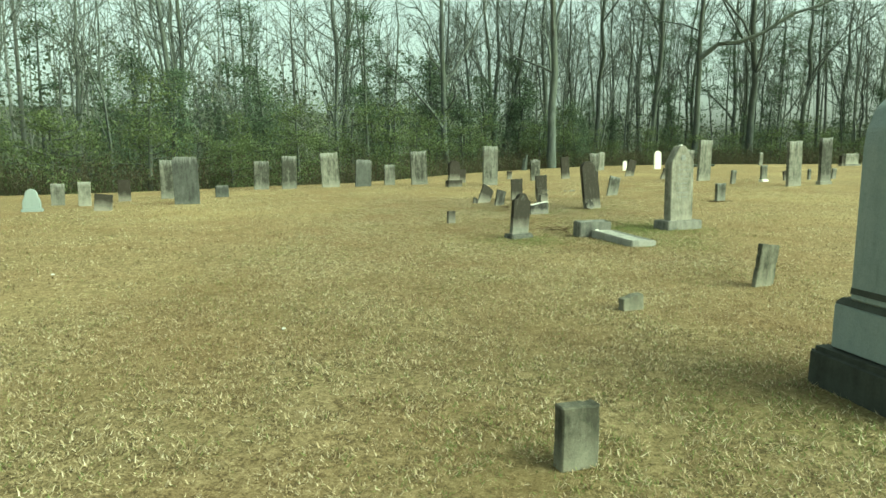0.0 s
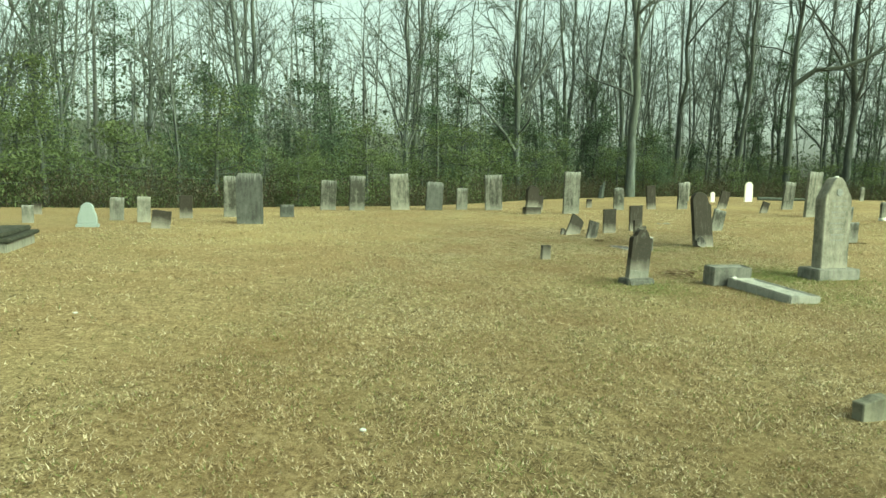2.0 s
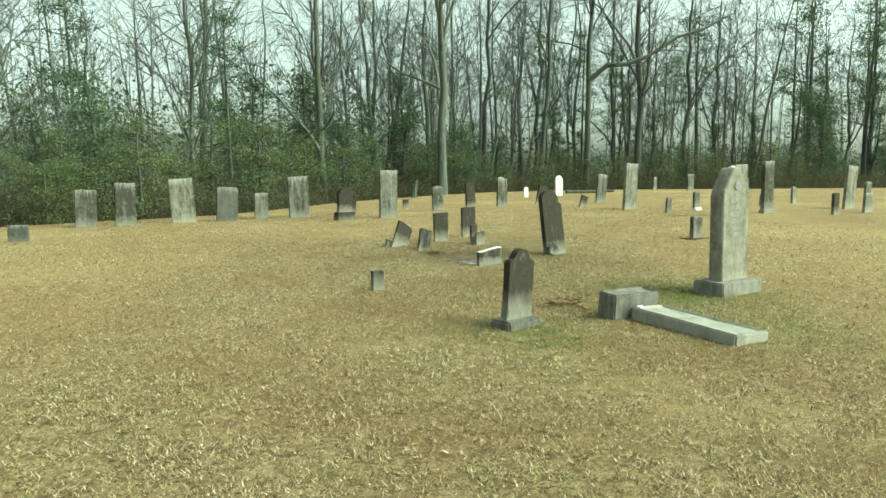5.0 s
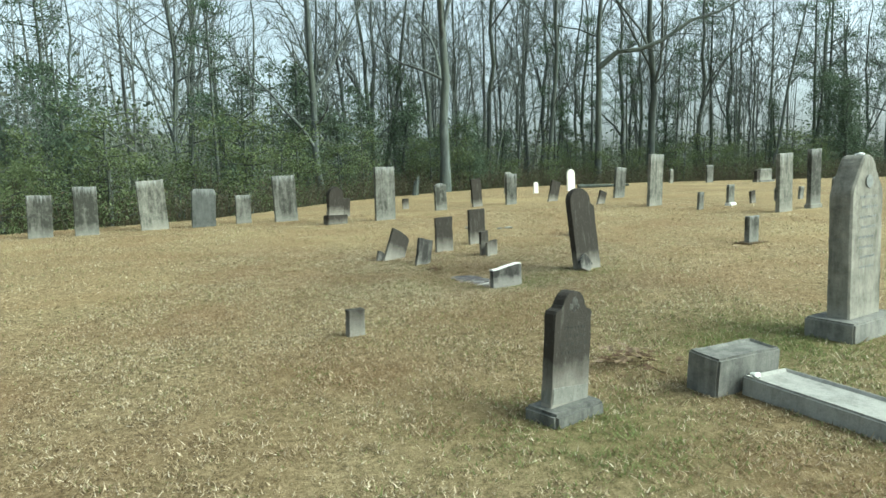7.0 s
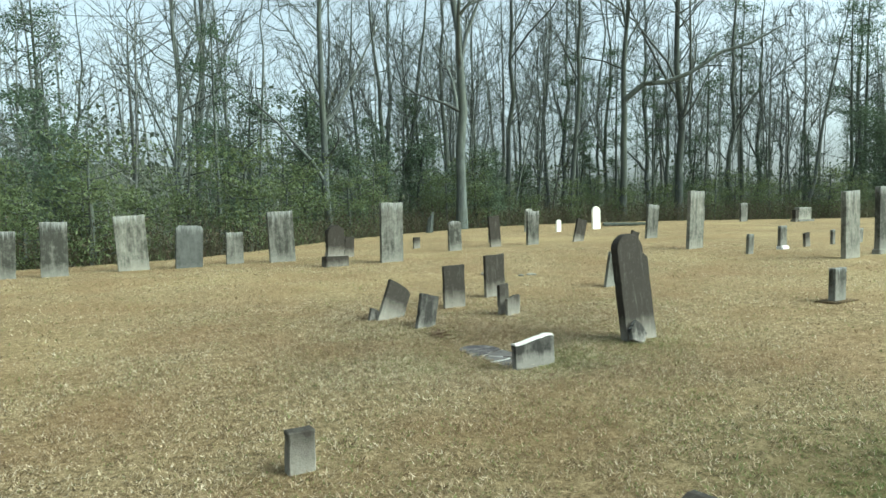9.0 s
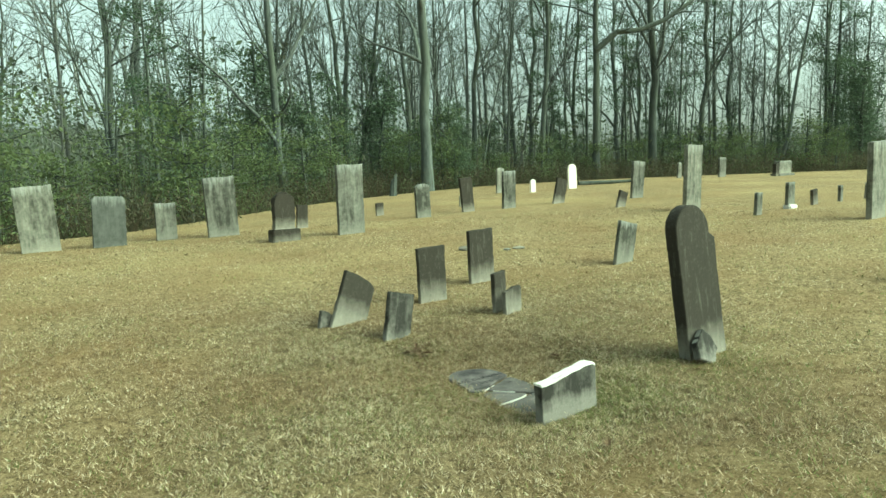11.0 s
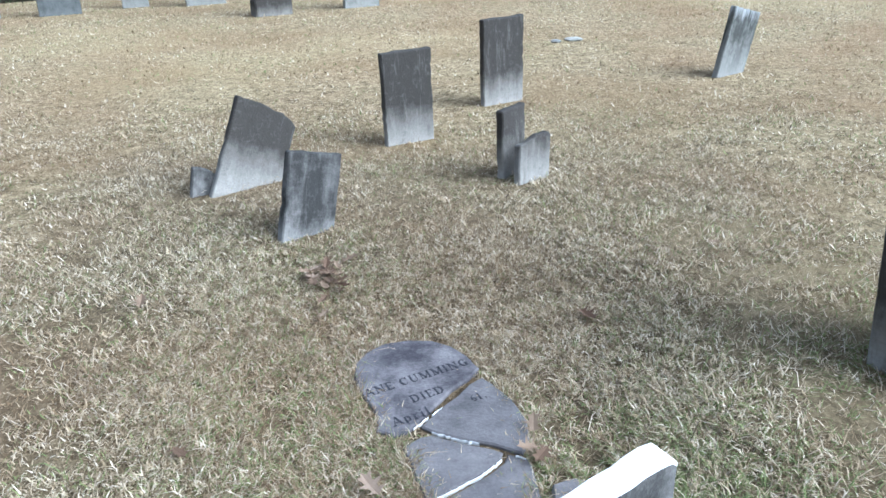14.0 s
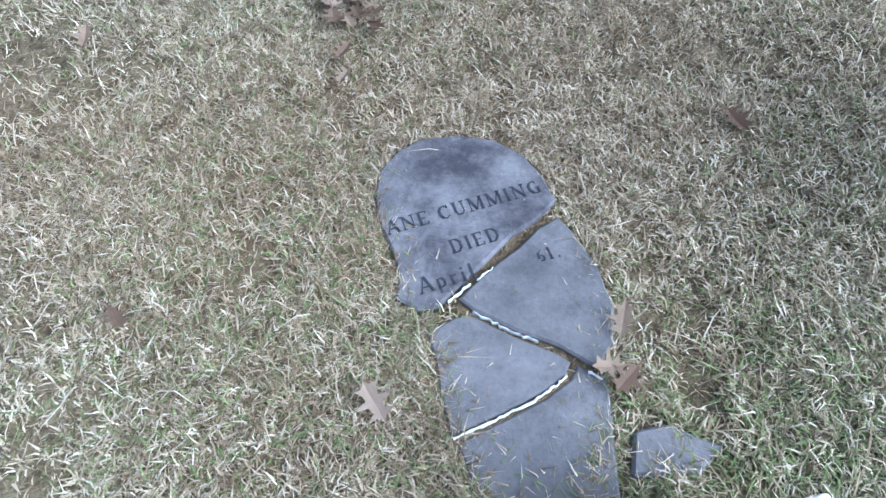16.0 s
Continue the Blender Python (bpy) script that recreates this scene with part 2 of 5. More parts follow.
LEAF_PINE = foliage_material("pine_needles", (0.0, (0.056, 0.085, 0.05)), (0.6, (0.08, 0.118, 0.066)), (1.0, (0.11, 0.15, 0.08)))
BRUSH = foliage_material("winter_brush", (0.0, (0.06, 0.055, 0.038)), (0.4, (0.092, 0.086, 0.056)), (0.72, (0.13, 0.105, 0.07)), (1.0, (0.085, 0.115, 0.053)))
# paler than near bark: haze is painted into the far trees' colour
HAZED_WOOD = foliage_material("hazed_far_wood", (0.0, (0.14, 0.145, 0.13)), (0.6, (0.22, 0.228, 0.205)), (1.0, (0.29, 0.30, 0.275)))


def dry_leaf_material():
    n = Nodes("dry_oak_leaf", 0.8, 0.2)
    shift, rnd = n.random_shift()
    vein = n.noise(n.mapped(n.coords.outputs["Object"], (30, 90, 30), shift), 1.0, 4, 0.7)
    tone = n.ramp(rnd, (0.0, (0.085, 0.048, 0.028)), (0.4, (0.15, 0.098, 0.058)), (0.75, (0.23, 0.165, 0.105)), (1.0, (0.27, 0.20, 0.14)))
    return n.thin(n.mix(n.math("MULTIPLY", n.span(vein, 0.4, 0.7), 0.35), tone, (0.10, 0.06, 0.035)), 0.2)


DRY_LEAF = dry_leaf_material()
SCRAP = foliage_material("white_scrap", (0.0, (0.75, 0.75, 0.72)), (1.0, (0.85, 0.85, 0.82)))


# ---- helpers for meshes ----
def finish(bm, name, material):
    me = bpy.data.meshes.new(name)
    bm.to_mesh(me)
    bm.free()
    for m in material if isinstance(material, (list, tuple)) else (material,):
        me.materials.append(m)
    return me


def part(name, bm, material, parent=None, label="", at=None):
    """One mesh object from a bmesh (or a ready mesh), under its thing where one is given."""
    me = bm if isinstance(bm, bpy.types.Mesh) else finish(bm, name, material)
    ob = new(name, me)
    if parent is not None:
        ob.parent = parent
    if at is not None:
        ob.matrix_basis = at
    return tagged(ob, label)


def soup(name, verts, faces, material, smooth=False, fresh=None):
    """A mesh from arrays: faces is a list of arrays of equal-sided faces."""
    me = bpy.data.meshes.new(name)
    verts = np.asarray(verts, dtype=np.float32)
    me.vertices.add(len(verts))
    me.vertices.foreach_set("co", verts.ravel())
    sizes = np.concatenate([np.full(len(f), f.shape[1], dtype=np.int32) for f in faces])
    loops = np.concatenate([f.ravel() for f in faces]).astype(np.int32)
    me.loops.add(len(loops))
    me.loops.foreach_set("vertex_index", loops)
    me.polygons.add(len(sizes))
    me.polygons.foreach_set("loop_start", np.concatenate([[0], np.cumsum(sizes)[:-1]]).astype(np.int32))
    me.polygons.foreach_set("loop_total", sizes)
    me.polygons.foreach_set("use_smooth", np.full(len(sizes), smooth))
    for m in material if isinstance(material, (list, tuple)) else (material,):
        me.materials.append(m)
    if fresh is not None:
        me.attributes.new("fresh", "FLOAT", "POINT").data.foreach_set("value", np.asarray(fresh, dtype=np.float32))
    me.update(calc_edges=True)
    return me


# ---- ground ----
def rise(x, y):
    """The cemetery's gentle roll."""
    u, v = np.asarray(x) / 10.0, (np.asarray(y) - 16.0) / 10.0
    q = 0.03 + 0.0327 * u - 0.0087 * v + 0.0922 * u * v + 0.0331 * u * u + 0.0145 * v * v
    sunken = 0.103 * np.exp(-(((np.asarray(x) - 0.55) / 0.85) ** 4 + ((np.asarray(y) - 16.88) / 1.2) ** 4))  # settled grave
    return 0.32 * np.tanh(q / 0.32) - sunken


EDGE_X = np.array([-150, -45, -25, -19, -14, -11, -9, -7, -5.5, -3.5, -1, 2, 6, 14, 28, 50, 150])
EDGE_Y = np.array([-60, 0, 14, 19.5, 24, 28, 29.5, 31, 34, 38.5, 42, 44.5, 47.5, 50, 50.5, 51, 60])


def beyond(x, y):
    """How far a place lies past the mown edge, roughly in metres."""
    return (np.asarray(y) - np.interp(x, EDGE_X, EDGE_Y)) * np.interp(x, [-12, -2, 5], [0.7, 0.75, 1.0])


def height(x, y):
    past = np.clip(beyond(x, y) / 7.0, 0, 1)
    drop = np.interp(x, [-12, 0, 10], [1.5, 1.0, 0.25])
    far = np.clip((beyond(x, y) - 40) / 70.0, 0, 1) * np.interp(x, [-20, 0, 25], [12.0, 7.5, 2.0])
    return rise(x, y) - drop * past * past * (3 - 2 * past) + far


def z_at(x, y):
    return float(height(x, y))


GREEN_SPOTS = ((0.50, 11.0, 0.75, 0.70), (2.2, 12.6, 0.9, 0.55), (3.1, 12.9, 1.2, 0.55), (2.7, 10.9, 1.0, 0.35), (2.1, 3.6, 1.1, 0.42), (-0.2, 18.0, 0.6, 0.14), (2.2, 16.8, 0.6, 0.25),
               (0.4, 16.6, 0.7, 0.10), (1.25, 16.3, 0.6, 0.34), (0.4, 2.7, 0.7, 0.3), (1.2, 14.3, 1.2, 0.12))


def freshness(x, y):
    f = 0.085 + 0.06 * np.sin(x * 1.3 + np.cos(y * 0.9) * 2) * np.sin(y * 1.1 + 0.7 * x) + 0.05 * np.sin(x * 4.1 + y * 2.3) * np.cos(y * 3.7 - x)
    for sx, sy, r, k in GREEN_SPOTS:
        f = f + k * np.exp(-((x - sx) ** 2 + (y - sy) ** 2) / (r * r) * 1.4)
    return np.clip(f, 0, 0.9)


def axis(lo, hi, near_lo, near_hi, step, growth=1.25):
    s, out = step, list(np.arange(near_lo, near_hi + 1e-6, step))
    while out[-1] < hi:
        s *= growth
        out.append(out[-1] + s)
    s = step
    while out[0] > lo:
        s *= growth
        out.insert(0, out[0] - s)
    return np.array(out)


def build_ground():
    xs, ys = axis(-900, 900, -26, 26, 0.35), axis(-900, 900, -3, 56, 0.35)
    # finer over the settled grave
    xs = np.union1d(xs[(xs < -0.7) | (xs > 1.9)], np.arange(-0.6, 1.86, 0.1))
    ys = np.union1d(ys[(ys < 15.2) | (ys > 18.6)], np.arange(15.3, 18.56, 0.1))
    gx, gy = np.meshgrid(xs, ys)
    gz = height(gx, gy)
    verts = np.stack([gx, gy, gz], -1).reshape(-1, 3)
    nx, ny = len(xs), len(ys)
    i = (np.arange(ny - 1)[:, None] * nx + np.arange(nx - 1)).ravel()
    faces = np.stack([i, i + 1, i + nx + 1, i + nx], -1)
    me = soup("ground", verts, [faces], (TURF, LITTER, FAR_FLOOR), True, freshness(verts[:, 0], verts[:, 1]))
    # brown turf, darkened by painted blade-gap shade along the walk, most near the fallen slab
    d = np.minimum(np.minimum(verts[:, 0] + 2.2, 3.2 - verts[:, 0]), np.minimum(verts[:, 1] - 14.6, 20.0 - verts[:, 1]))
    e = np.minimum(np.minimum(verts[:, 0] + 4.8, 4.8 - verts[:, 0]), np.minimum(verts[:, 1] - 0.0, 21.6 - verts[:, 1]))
    me.attributes.new("gap_shade", "FLOAT", "POINT").data.foreach_set("value", np.maximum(0.8 * np.clip(d / 1.3, 0, 1), 0.30 * np.clip(e / 4.0, 0, 1)).astype(np.float32))
    mid = verts[faces].mean(1)
    me.polygons.foreach_set("material_index", (beyond(mid[:, 0], mid[:, 1]) > 0.3).astype(np.int32) + (beyond(mid[:, 0], mid[:, 1]) > 32).astype(np.int32))
    tagged(new("ground", me), "mown dormant tan grass of a sloping old cemetery", "ground", kind="structure")


build_ground()

rng = np.random.default_rng(7)

# the flat slab lies in the turf: no blade grows through it
SLAB_X, SLAB_Y, SLAB_SIZE = 0.476, 17.08, 1.0815
EDGE_V = [-0.21, -0.165, -0.1, -0.03, 0.05, 0.19, 0.25, 0.28, 0.33, 0.46, 0.56, 0.66, 0.78]
EDGE_LEFT = [-0.06, -0.13, -0.17, -0.187, -0.175, -0.135, -0.146, -0.1, -0.083, -0.066, -0.048, -0.017, -0.01]
EDGE_RIGHT = [0.05, 0.15, 0.195, 0.23, 0.25, 0.29, 0.305, 0.30, 0.28, 0.25, 0.245, 0.20, 0.17]


def under_stone(x, y):
    """Places covered by the slab and its fragment."""
    dx, dy = (x - SLAB_X) / SLAB_SIZE, (y - SLAB_Y) / SLAB_SIZE
    u, v = dx * 0.982 + dy * 0.189, dx * 0.189 - dy * 0.982
    lie = (v > -0.205) & (v < 0.76) & (u > np.interp(v, EDGE_V, EDGE_LEFT) + rng.exponential(0.042, len(x))) & (u < np.interp(v, EDGE_V, EDGE_RIGHT) - rng.exponential(0.042, len(x)))
    frag = (np.abs(u - 0.34) < 0.07) & (np.abs(v - 0.60) < 0.032) & (rng.random(len(x)) > 0.12)
    return lie | frag


def tufts(x, y, cell, seed):
    """Smooth random values from 0 to 1 over the ground, one hump a cell."""
    r = np.random.default_rng(seed)
    table = r.random((64, 64))
    u, v = x / cell, y / cell
    i, j = np.floor(u).astype(int), np.floor(v).astype(int)
    fu, fv = u - i, v - j
    fu, fv = fu * fu * (3 - 2 * fu), fv * fv * (3 - 2 * fv)
    a = table[i % 64, j % 64] * (1 - fu) + table[(i + 1) % 64, j % 64] * fu
    c = table[i % 64, (j + 1) % 64] * (1 - fu) + table[(i + 1) % 64, (j + 1) % 64] * fu
    return a * (1 - fv) + c * fv


def blades(name, count, xr, yr, length, width, keep=None, low=0.35, cell=0.075, curl=False, loft=0.0):
    """Short bent grass blades scattered over a stretch of ground, many lying on the turf."""
    x, y = rng.uniform(*xr, count), rng.uniform(*yr, count)
    ok = ~under_stone(x, y) & (beyond(x, y) < 0.2)
    if keep is not None:
        ok &= keep(x, y)
    full = 0.6 * tufts(x, y, cell, 5) + 0.4 * tufts(x, y, 0.21, 6)
    ok &= rng.random(count) < np.clip(full * 3.4 - 0.85, 0.13, 1)
    x, y, full = x[ok], y[ok], full[ok]
    k = len(x)
    z = height(x, y) - 0.006 + loft * full * rng.random(k)
    a = rng.uniform(0, 2 * np.pi, k)
    L = length * rng.uniform(0.45, 1.4, k) * (0.65 + 0.7 * full) * (1 + 0.6 * freshness(x, y))
    W = width * rng.uniform(0.6, 1.3, k)
    lean = rng.uniform(low, 1.5, k)
    d = np.stack([np.cos(a), np.sin(a), 0 * a], -1)
    s = np.stack([-np.sin(a), np.cos(a), 0 * a], -1)
    up = np.array([0, 0, 1.0])
    root = np.stack([x, y, z], -1)
    mid = root + (d * np.sin(lean * 0.7)[:, None] + up * np.cos(lean * 0.7)[:, None]) * (L * 0.5)[:, None]
    bend = np.clip(lean * 1.25, 0, 1.75)
    side = s * rng.normal(0, 0.55, k)[:, None]
    tip = mid + (d * np.sin(bend)[:, None] + side + up * np.cos(bend)[:, None]) * (L * 0.5)[:, None]
    tip[:, 2] = np.maximum(tip[:, 2], z + 0.006)
    h = s * (W / 2)[:, None]
    if curl:
        v = np.stack([root - h, root + h, mid + h, mid - h, tip], 1).reshape(-1, 3)
        base = np.arange(k)[:, None] * 5
        faces = [base + np.array([[0, 1, 2, 3]]), base + np.array([[3, 2, 4]])]
    else:
        v = np.stack([root - h, root + h, tip], 1).reshape(-1, 3)
        faces = [np.arange(k)[:, None] * 3 + np.array([[0, 1, 2]])]
    me = soup(name, v, faces, BLADES, False, np.repeat(freshness(x, y), len(v) // k))
    return tagged(new(name, me), "short dormant straw-coloured grass blades over the ground", "grass", kind="stuff")


END = (-1.7, 2.7, 15.1, 19.6)
CORE = (-0.75, 1.75, 15.85, 18.3)
WALK = (-4.2, 4.0, 1.6, 21.0)


def inside(x, y, area):
    """How far a place lies inside a stretch of ground."""
    return np.minimum(np.minimum(x - area[0], area[1] - x), np.minimum(y - area[2], area[3] - y))


def between(area, hole=None, soft=0.6):
    """Keeps blades within an area, fading at its rim and thinning over the finer stretch inside it."""
    def keep(x, y):
        k = np.clip(inside(x, y, area) / soft, 0.05, 1)
        if hole is not None:
            k = k * (1 - 0.92 * np.clip(inside(x, y, hole) / soft + 0.2, 0, 1))
        return rng.random(len(x)) < k
    return keep


blades("grass_blades", 290000, CORE[:2], CORE[2:], 0.034, 0.0036, between(CORE, None, 0.35), 0.80, 0.035, True, 0.018)
blades("grass_blades", 330000, END[:2], END[2:], 0.033, 0.0050, between(END, CORE), 0.8, 0.045, False, 0.016)
blades("grass_blades", 950000, WALK[:2], WALK[2:], 0.028, 0.0078, between(WALK, END, 1.0), 0.65, 0.06, False, 0.020)
blades("grass_blades", 260000, (-12, 11), (2.0, 31), 0.044, 0.0135, between((-12, 11, 2.0, 31.0), WALK, 1.5), 0.75, 0.09, False, 0.02)


def slab_rim(x, y):
    """The strip of turf that grows over the slab's edge."""
    dx, dy = (x - SLAB_X) / SLAB_SIZE, (y - SLAB_Y) / SLAB_SIZE
    u, v = dx * 0.982 + dy * 0.189, dx * 0.189 - dy * 0.982
    left, right = np.interp(v, EDGE_V, EDGE_LEFT) - u, u - np.interp(v, EDGE_V, EDGE_RIGHT)
    out = np.maximum(np.maximum(left, right), -0.205 - v)
    return (out > -0.016 * rng.random(len(x)) ** 2) & (out < 0.028 * rng.random(len(x)) + 0.006) & (v < 0.76)


blades("grass_blades", 90000, (0.1, 1.15), (16.15, 17.4), 0.052, 0.0036, slab_rim, 0.35, 0.04)
blades("dry_straws", 6000, END[:2], END[2:], 0.085, 0.0028, None, 1.3, 0.075, True, 0.03)


# ---- gravestones ----
def arc(cx, cz, r, a0, a1, n):
    return [(cx + r * math.cos(a0 + (a1 - a0) * i / n), cz + r * math.sin(a0 + (a1 - a0) * i / n)) for i in range(n + 1)]


def outline(kind, w, h, sink):
    """The front outline of a tablet, from its foot at the left round to its foot at the right."""
    a = w / 2
    lo = [(-a, -sink), (-a, h * 0.3)]
    hi = [(a, h * 0.3), (a, -sink)]
    if kind == "round":
        top = [(-x, z) for x, z in arc(0, h - a, a, 0, math.pi, 12)]
    elif kind == "segment":
        rise_ = w * 0.16
        r = (a * a + rise_ * rise_) / (2 * rise_)
        t = math.asin(a / r)
        top = [(-x, z) for x, z in arc(0, h - r, r, math.pi / 2 - t, math.pi / 2 + t, 8)]
    elif kind == "shoulder":
        b = a * 0.62
        top = [(-a, h - b * 1.35), (-a * 0.93, h - b * 1.15), (-b * 1.12, h - b * 1.02), (-b, h - b * 0.86)]
        top += [(-x, z) for x, z in arc(0, h - b * 0.98, b * 0.98, 0.12, math.pi - 0.12, 9)]
        top += [(b, h - b * 0.86), (b * 1.12, h - b * 1.02), (a * 0.93, h - b * 1.15), (a, h - b * 1.35)]
    elif kind == "gothic":
        top = [(-a, h * 0.70), (-a * 0.97, h * 0.78), (-a * 0.82, h * 0.88), (-a * 0.52, h * 0.955), (-a * 0.2, h * 0.99), (0, h)]
        top += [(-x, z) for x, z in reversed(top[:-1])]
    elif kind == "gable":
        top = [(-a, h * 0.76), (-a * 0.92, h * 0.80), (-a * 0.68, h * 0.87), (-a * 0.45, h * 0.945), (-a * 0.28, h * 0.985), (-a * 0.1, h)]
        top += [(-x, z) for x, z in reversed(top)]
    elif kind == "broken":
        top = [(-a, h * 0.80), (-a * 0.55, h * 0.84), (-a * 0.2, h * 0.90), (a * 0.15, h * 0.97), (a * 0.5, h * 0.97), (a * 0.85, h), (a, h * 0.93)]
    elif kind == "slant":
        top = [(-a, h), (-a * 0.3, h * 0.985), (a * 0.2, h * 0.93), (a * 0.6, h * 0.86), (a, h * 0.70)]
    elif kind == "cut":
        top = [(-a, h), (-a * 0.2, h * 0.995), (a * 0.45, h * 0.965), (a * 0.8, h * 0.91), (a, h * 0.85)]
    elif kind == "chipped_round":
        b = a * 0.86
        top = [(-x - a + b, z) for x, z in arc(0, h - b, b, 0.0, math.pi, 12)]
        top += [(b * 2 - a, h * 0.80), (a * 0.86, h * 0.775), (a, h * 0.76)]
    elif kind == "clipped":
        top = [(-a, h * 0.93), (-a * 0.8, h), (a * 0.8, h), (a, h * 0.93)]
    elif kind == "bell":
        top = [(-a * 0.92, h * 0.45), (-a * 0.74, h * 0.62)] + [(-x, z) for x, z in arc(0, h - a * 0.68, a * 0.68, 0, math.pi, 9)] + [(a * 0.74, h * 0.62), (a * 0.92, h * 0.45)]
    else:
        top = [(-a, h * 0.995), (-a * 0.4, h), (a * 0.3, h * 0.992), (a, h)]
    return lo + top + hi


def chipped(points, seed, step=0.035, deep=0.010):
    """Breaks an outline's long edges into short worn ones with small chips."""
    r = random.Random(seed * 13 + 5)
    mid = sum(x for x, _ in points) / len(points), sum(z for _, z in points) / len(points)
    out = []
    for (x0, z0), (x1, z1) in zip(points, points[1:]):
        out.append((x0, z0))
        k = int(math.hypot(x1 - x0, z1 - z0) / step)
        for i in range(1, k):
            x, z = x0 + (x1 - x0) * i / k, z0 + (z1 - z0) * i / k
            bite = r.uniform(0.0, 0.0035) + (r.uniform(0.3, 1.0) * deep if r.random() < 0.16 else 0.0)
            d = math.hypot(mid[0] - x, mid[1] - z)
            out.append((x + (mid[0] - x) / d * bite, z + (mid[1] - z) / d * bite) if z > 0.0 else (x, z))
    return out + [points[-1]]


def slab_mesh(points, thick, seed=0, worn=0.004, bevel=0.007, top_material=False, rough=True):
    """Extrudes an outline (x, z) to a slab standing on z = 0 with worn, rounded edges."""
    bm = bmesh.new()
    if rough:
        points = chipped(points, seed)
    vs = [bm.verts.new((x, -thick / 2, z)) for x, z in points]
    face = bm.faces.new(vs)
    if face.normal.y > 0:
        face.normal_flip()
    geo = bmesh.ops.extrude_face_region(bm, geom=[face])
    bmesh.ops.translate(bm, vec=(0, thick, 0), verts=[v for v in geo["geom"] if isinstance(v, bmesh.types.BMVert)])
    bmesh.ops.recalc_face_normals(bm, faces=bm.faces)
    if bevel:
        sharp = [e for e in bm.edges if e.calc_face_angle(0) > 0.15]
        bmesh.ops.bevel(bm, geom=sharp, offset=bevel, segments=1, affect="EDGES", clamp_overlap=True)
    for v in bm.verts:
        k = noise.noise_vector(v.co * 9 + Vector((seed * 3.1, seed * 1.7, 0)))
        v.co += k * worn
    if top_material:
        high = max(v.co.z for v in bm.verts)
        for f in bm.faces:
            f.normal_update()
            if f.normal.z > 0.55 and f.calc_center_median().z > high * 0.5:
                f.material_index = 1
    return bm


def box_mesh(sx, sy, sz, seed=0, bevel=0.012, worn=0.004, taper=1.0):
    """A dressed block standing on z = 0."""
    bm = bmesh.new()
    bmesh.ops.create_cube(bm, size=1.0)
    for v in bm.verts:
        k = taper if v.co.z > 0 else 1.0
        v.co = Vector((v.co.x * sx * k, v.co.y * sy * k, (v.co.z + 0.5) * sz))
    bmesh.ops.bevel(bm, geom=bm.edges[:], offset=bevel, segments=2, affect="EDGES")
    for v in bm.verts:
        v.co += noise.noise_vector(v.co * 7 + Vector((seed * 2.3, 0, seed))) * worn
    return bm


def tray_mesh(sx, sy, sz, rim, deep, seed=0):
    """A block with a shallow worn hollow in its top."""
    bm = bmesh.new()
    bmesh.ops.create_cube(bm, size=1.0)
    for v in bm.verts:
        v.co = Vector((v.co.x * sx, v.co.y * sy, (v.co.z + 0.5) * sz))
    top = max(bm.faces, key=lambda f: f.calc_center_median().z)
    bmesh.ops.inset_region(bm, faces=[top], thickness=rim)
    bmesh.ops.inset_region(bm, faces=[top], thickness=rim * 0.7)
    for v in top.verts:
        v.co.z -= deep
    bmesh.ops.bevel(bm, geom=[e for e in bm.edges if e.calc_face_angle(0) > 0.7], offset=0.014, segments=2, affect="EDGES")
    bmesh.ops.subdivide_edges(bm, edges=[e for e in bm.edges if e.calc_length() > 0.2], cuts=4, use_grid_fill=True)
    for v in bm.verts:
        v.co += noise.noise_vector(v.co * 6 + Vector((seed * 2.3, 0, seed))) * 0.007
    return bm


def standing(x, y, yaw=28, lean=0.0, back=0.0, dz=0.0):
    return pose(x, y, z_at(x, y) + dz, -back, lean, yaw)


def empty(name, m, label, category, group=""):
    ob = new(name)
    ob.matrix_basis = m
    return tagged(ob, label, category, group)


seeds = iter(range(1, 500))


def headstone(x, y, w, h, thick, yaw, lean, kind, material, label, back=0.0, group="old headstones"):
    """A single tablet set straight into the turf."""
    ob = part("headstone", slab_mesh(outline(kind, w, h, 0.14), thick, next(seeds)), material, at=standing(x, y, yaw, lean, back))
    return tagged(ob, label, "gravestone", group)


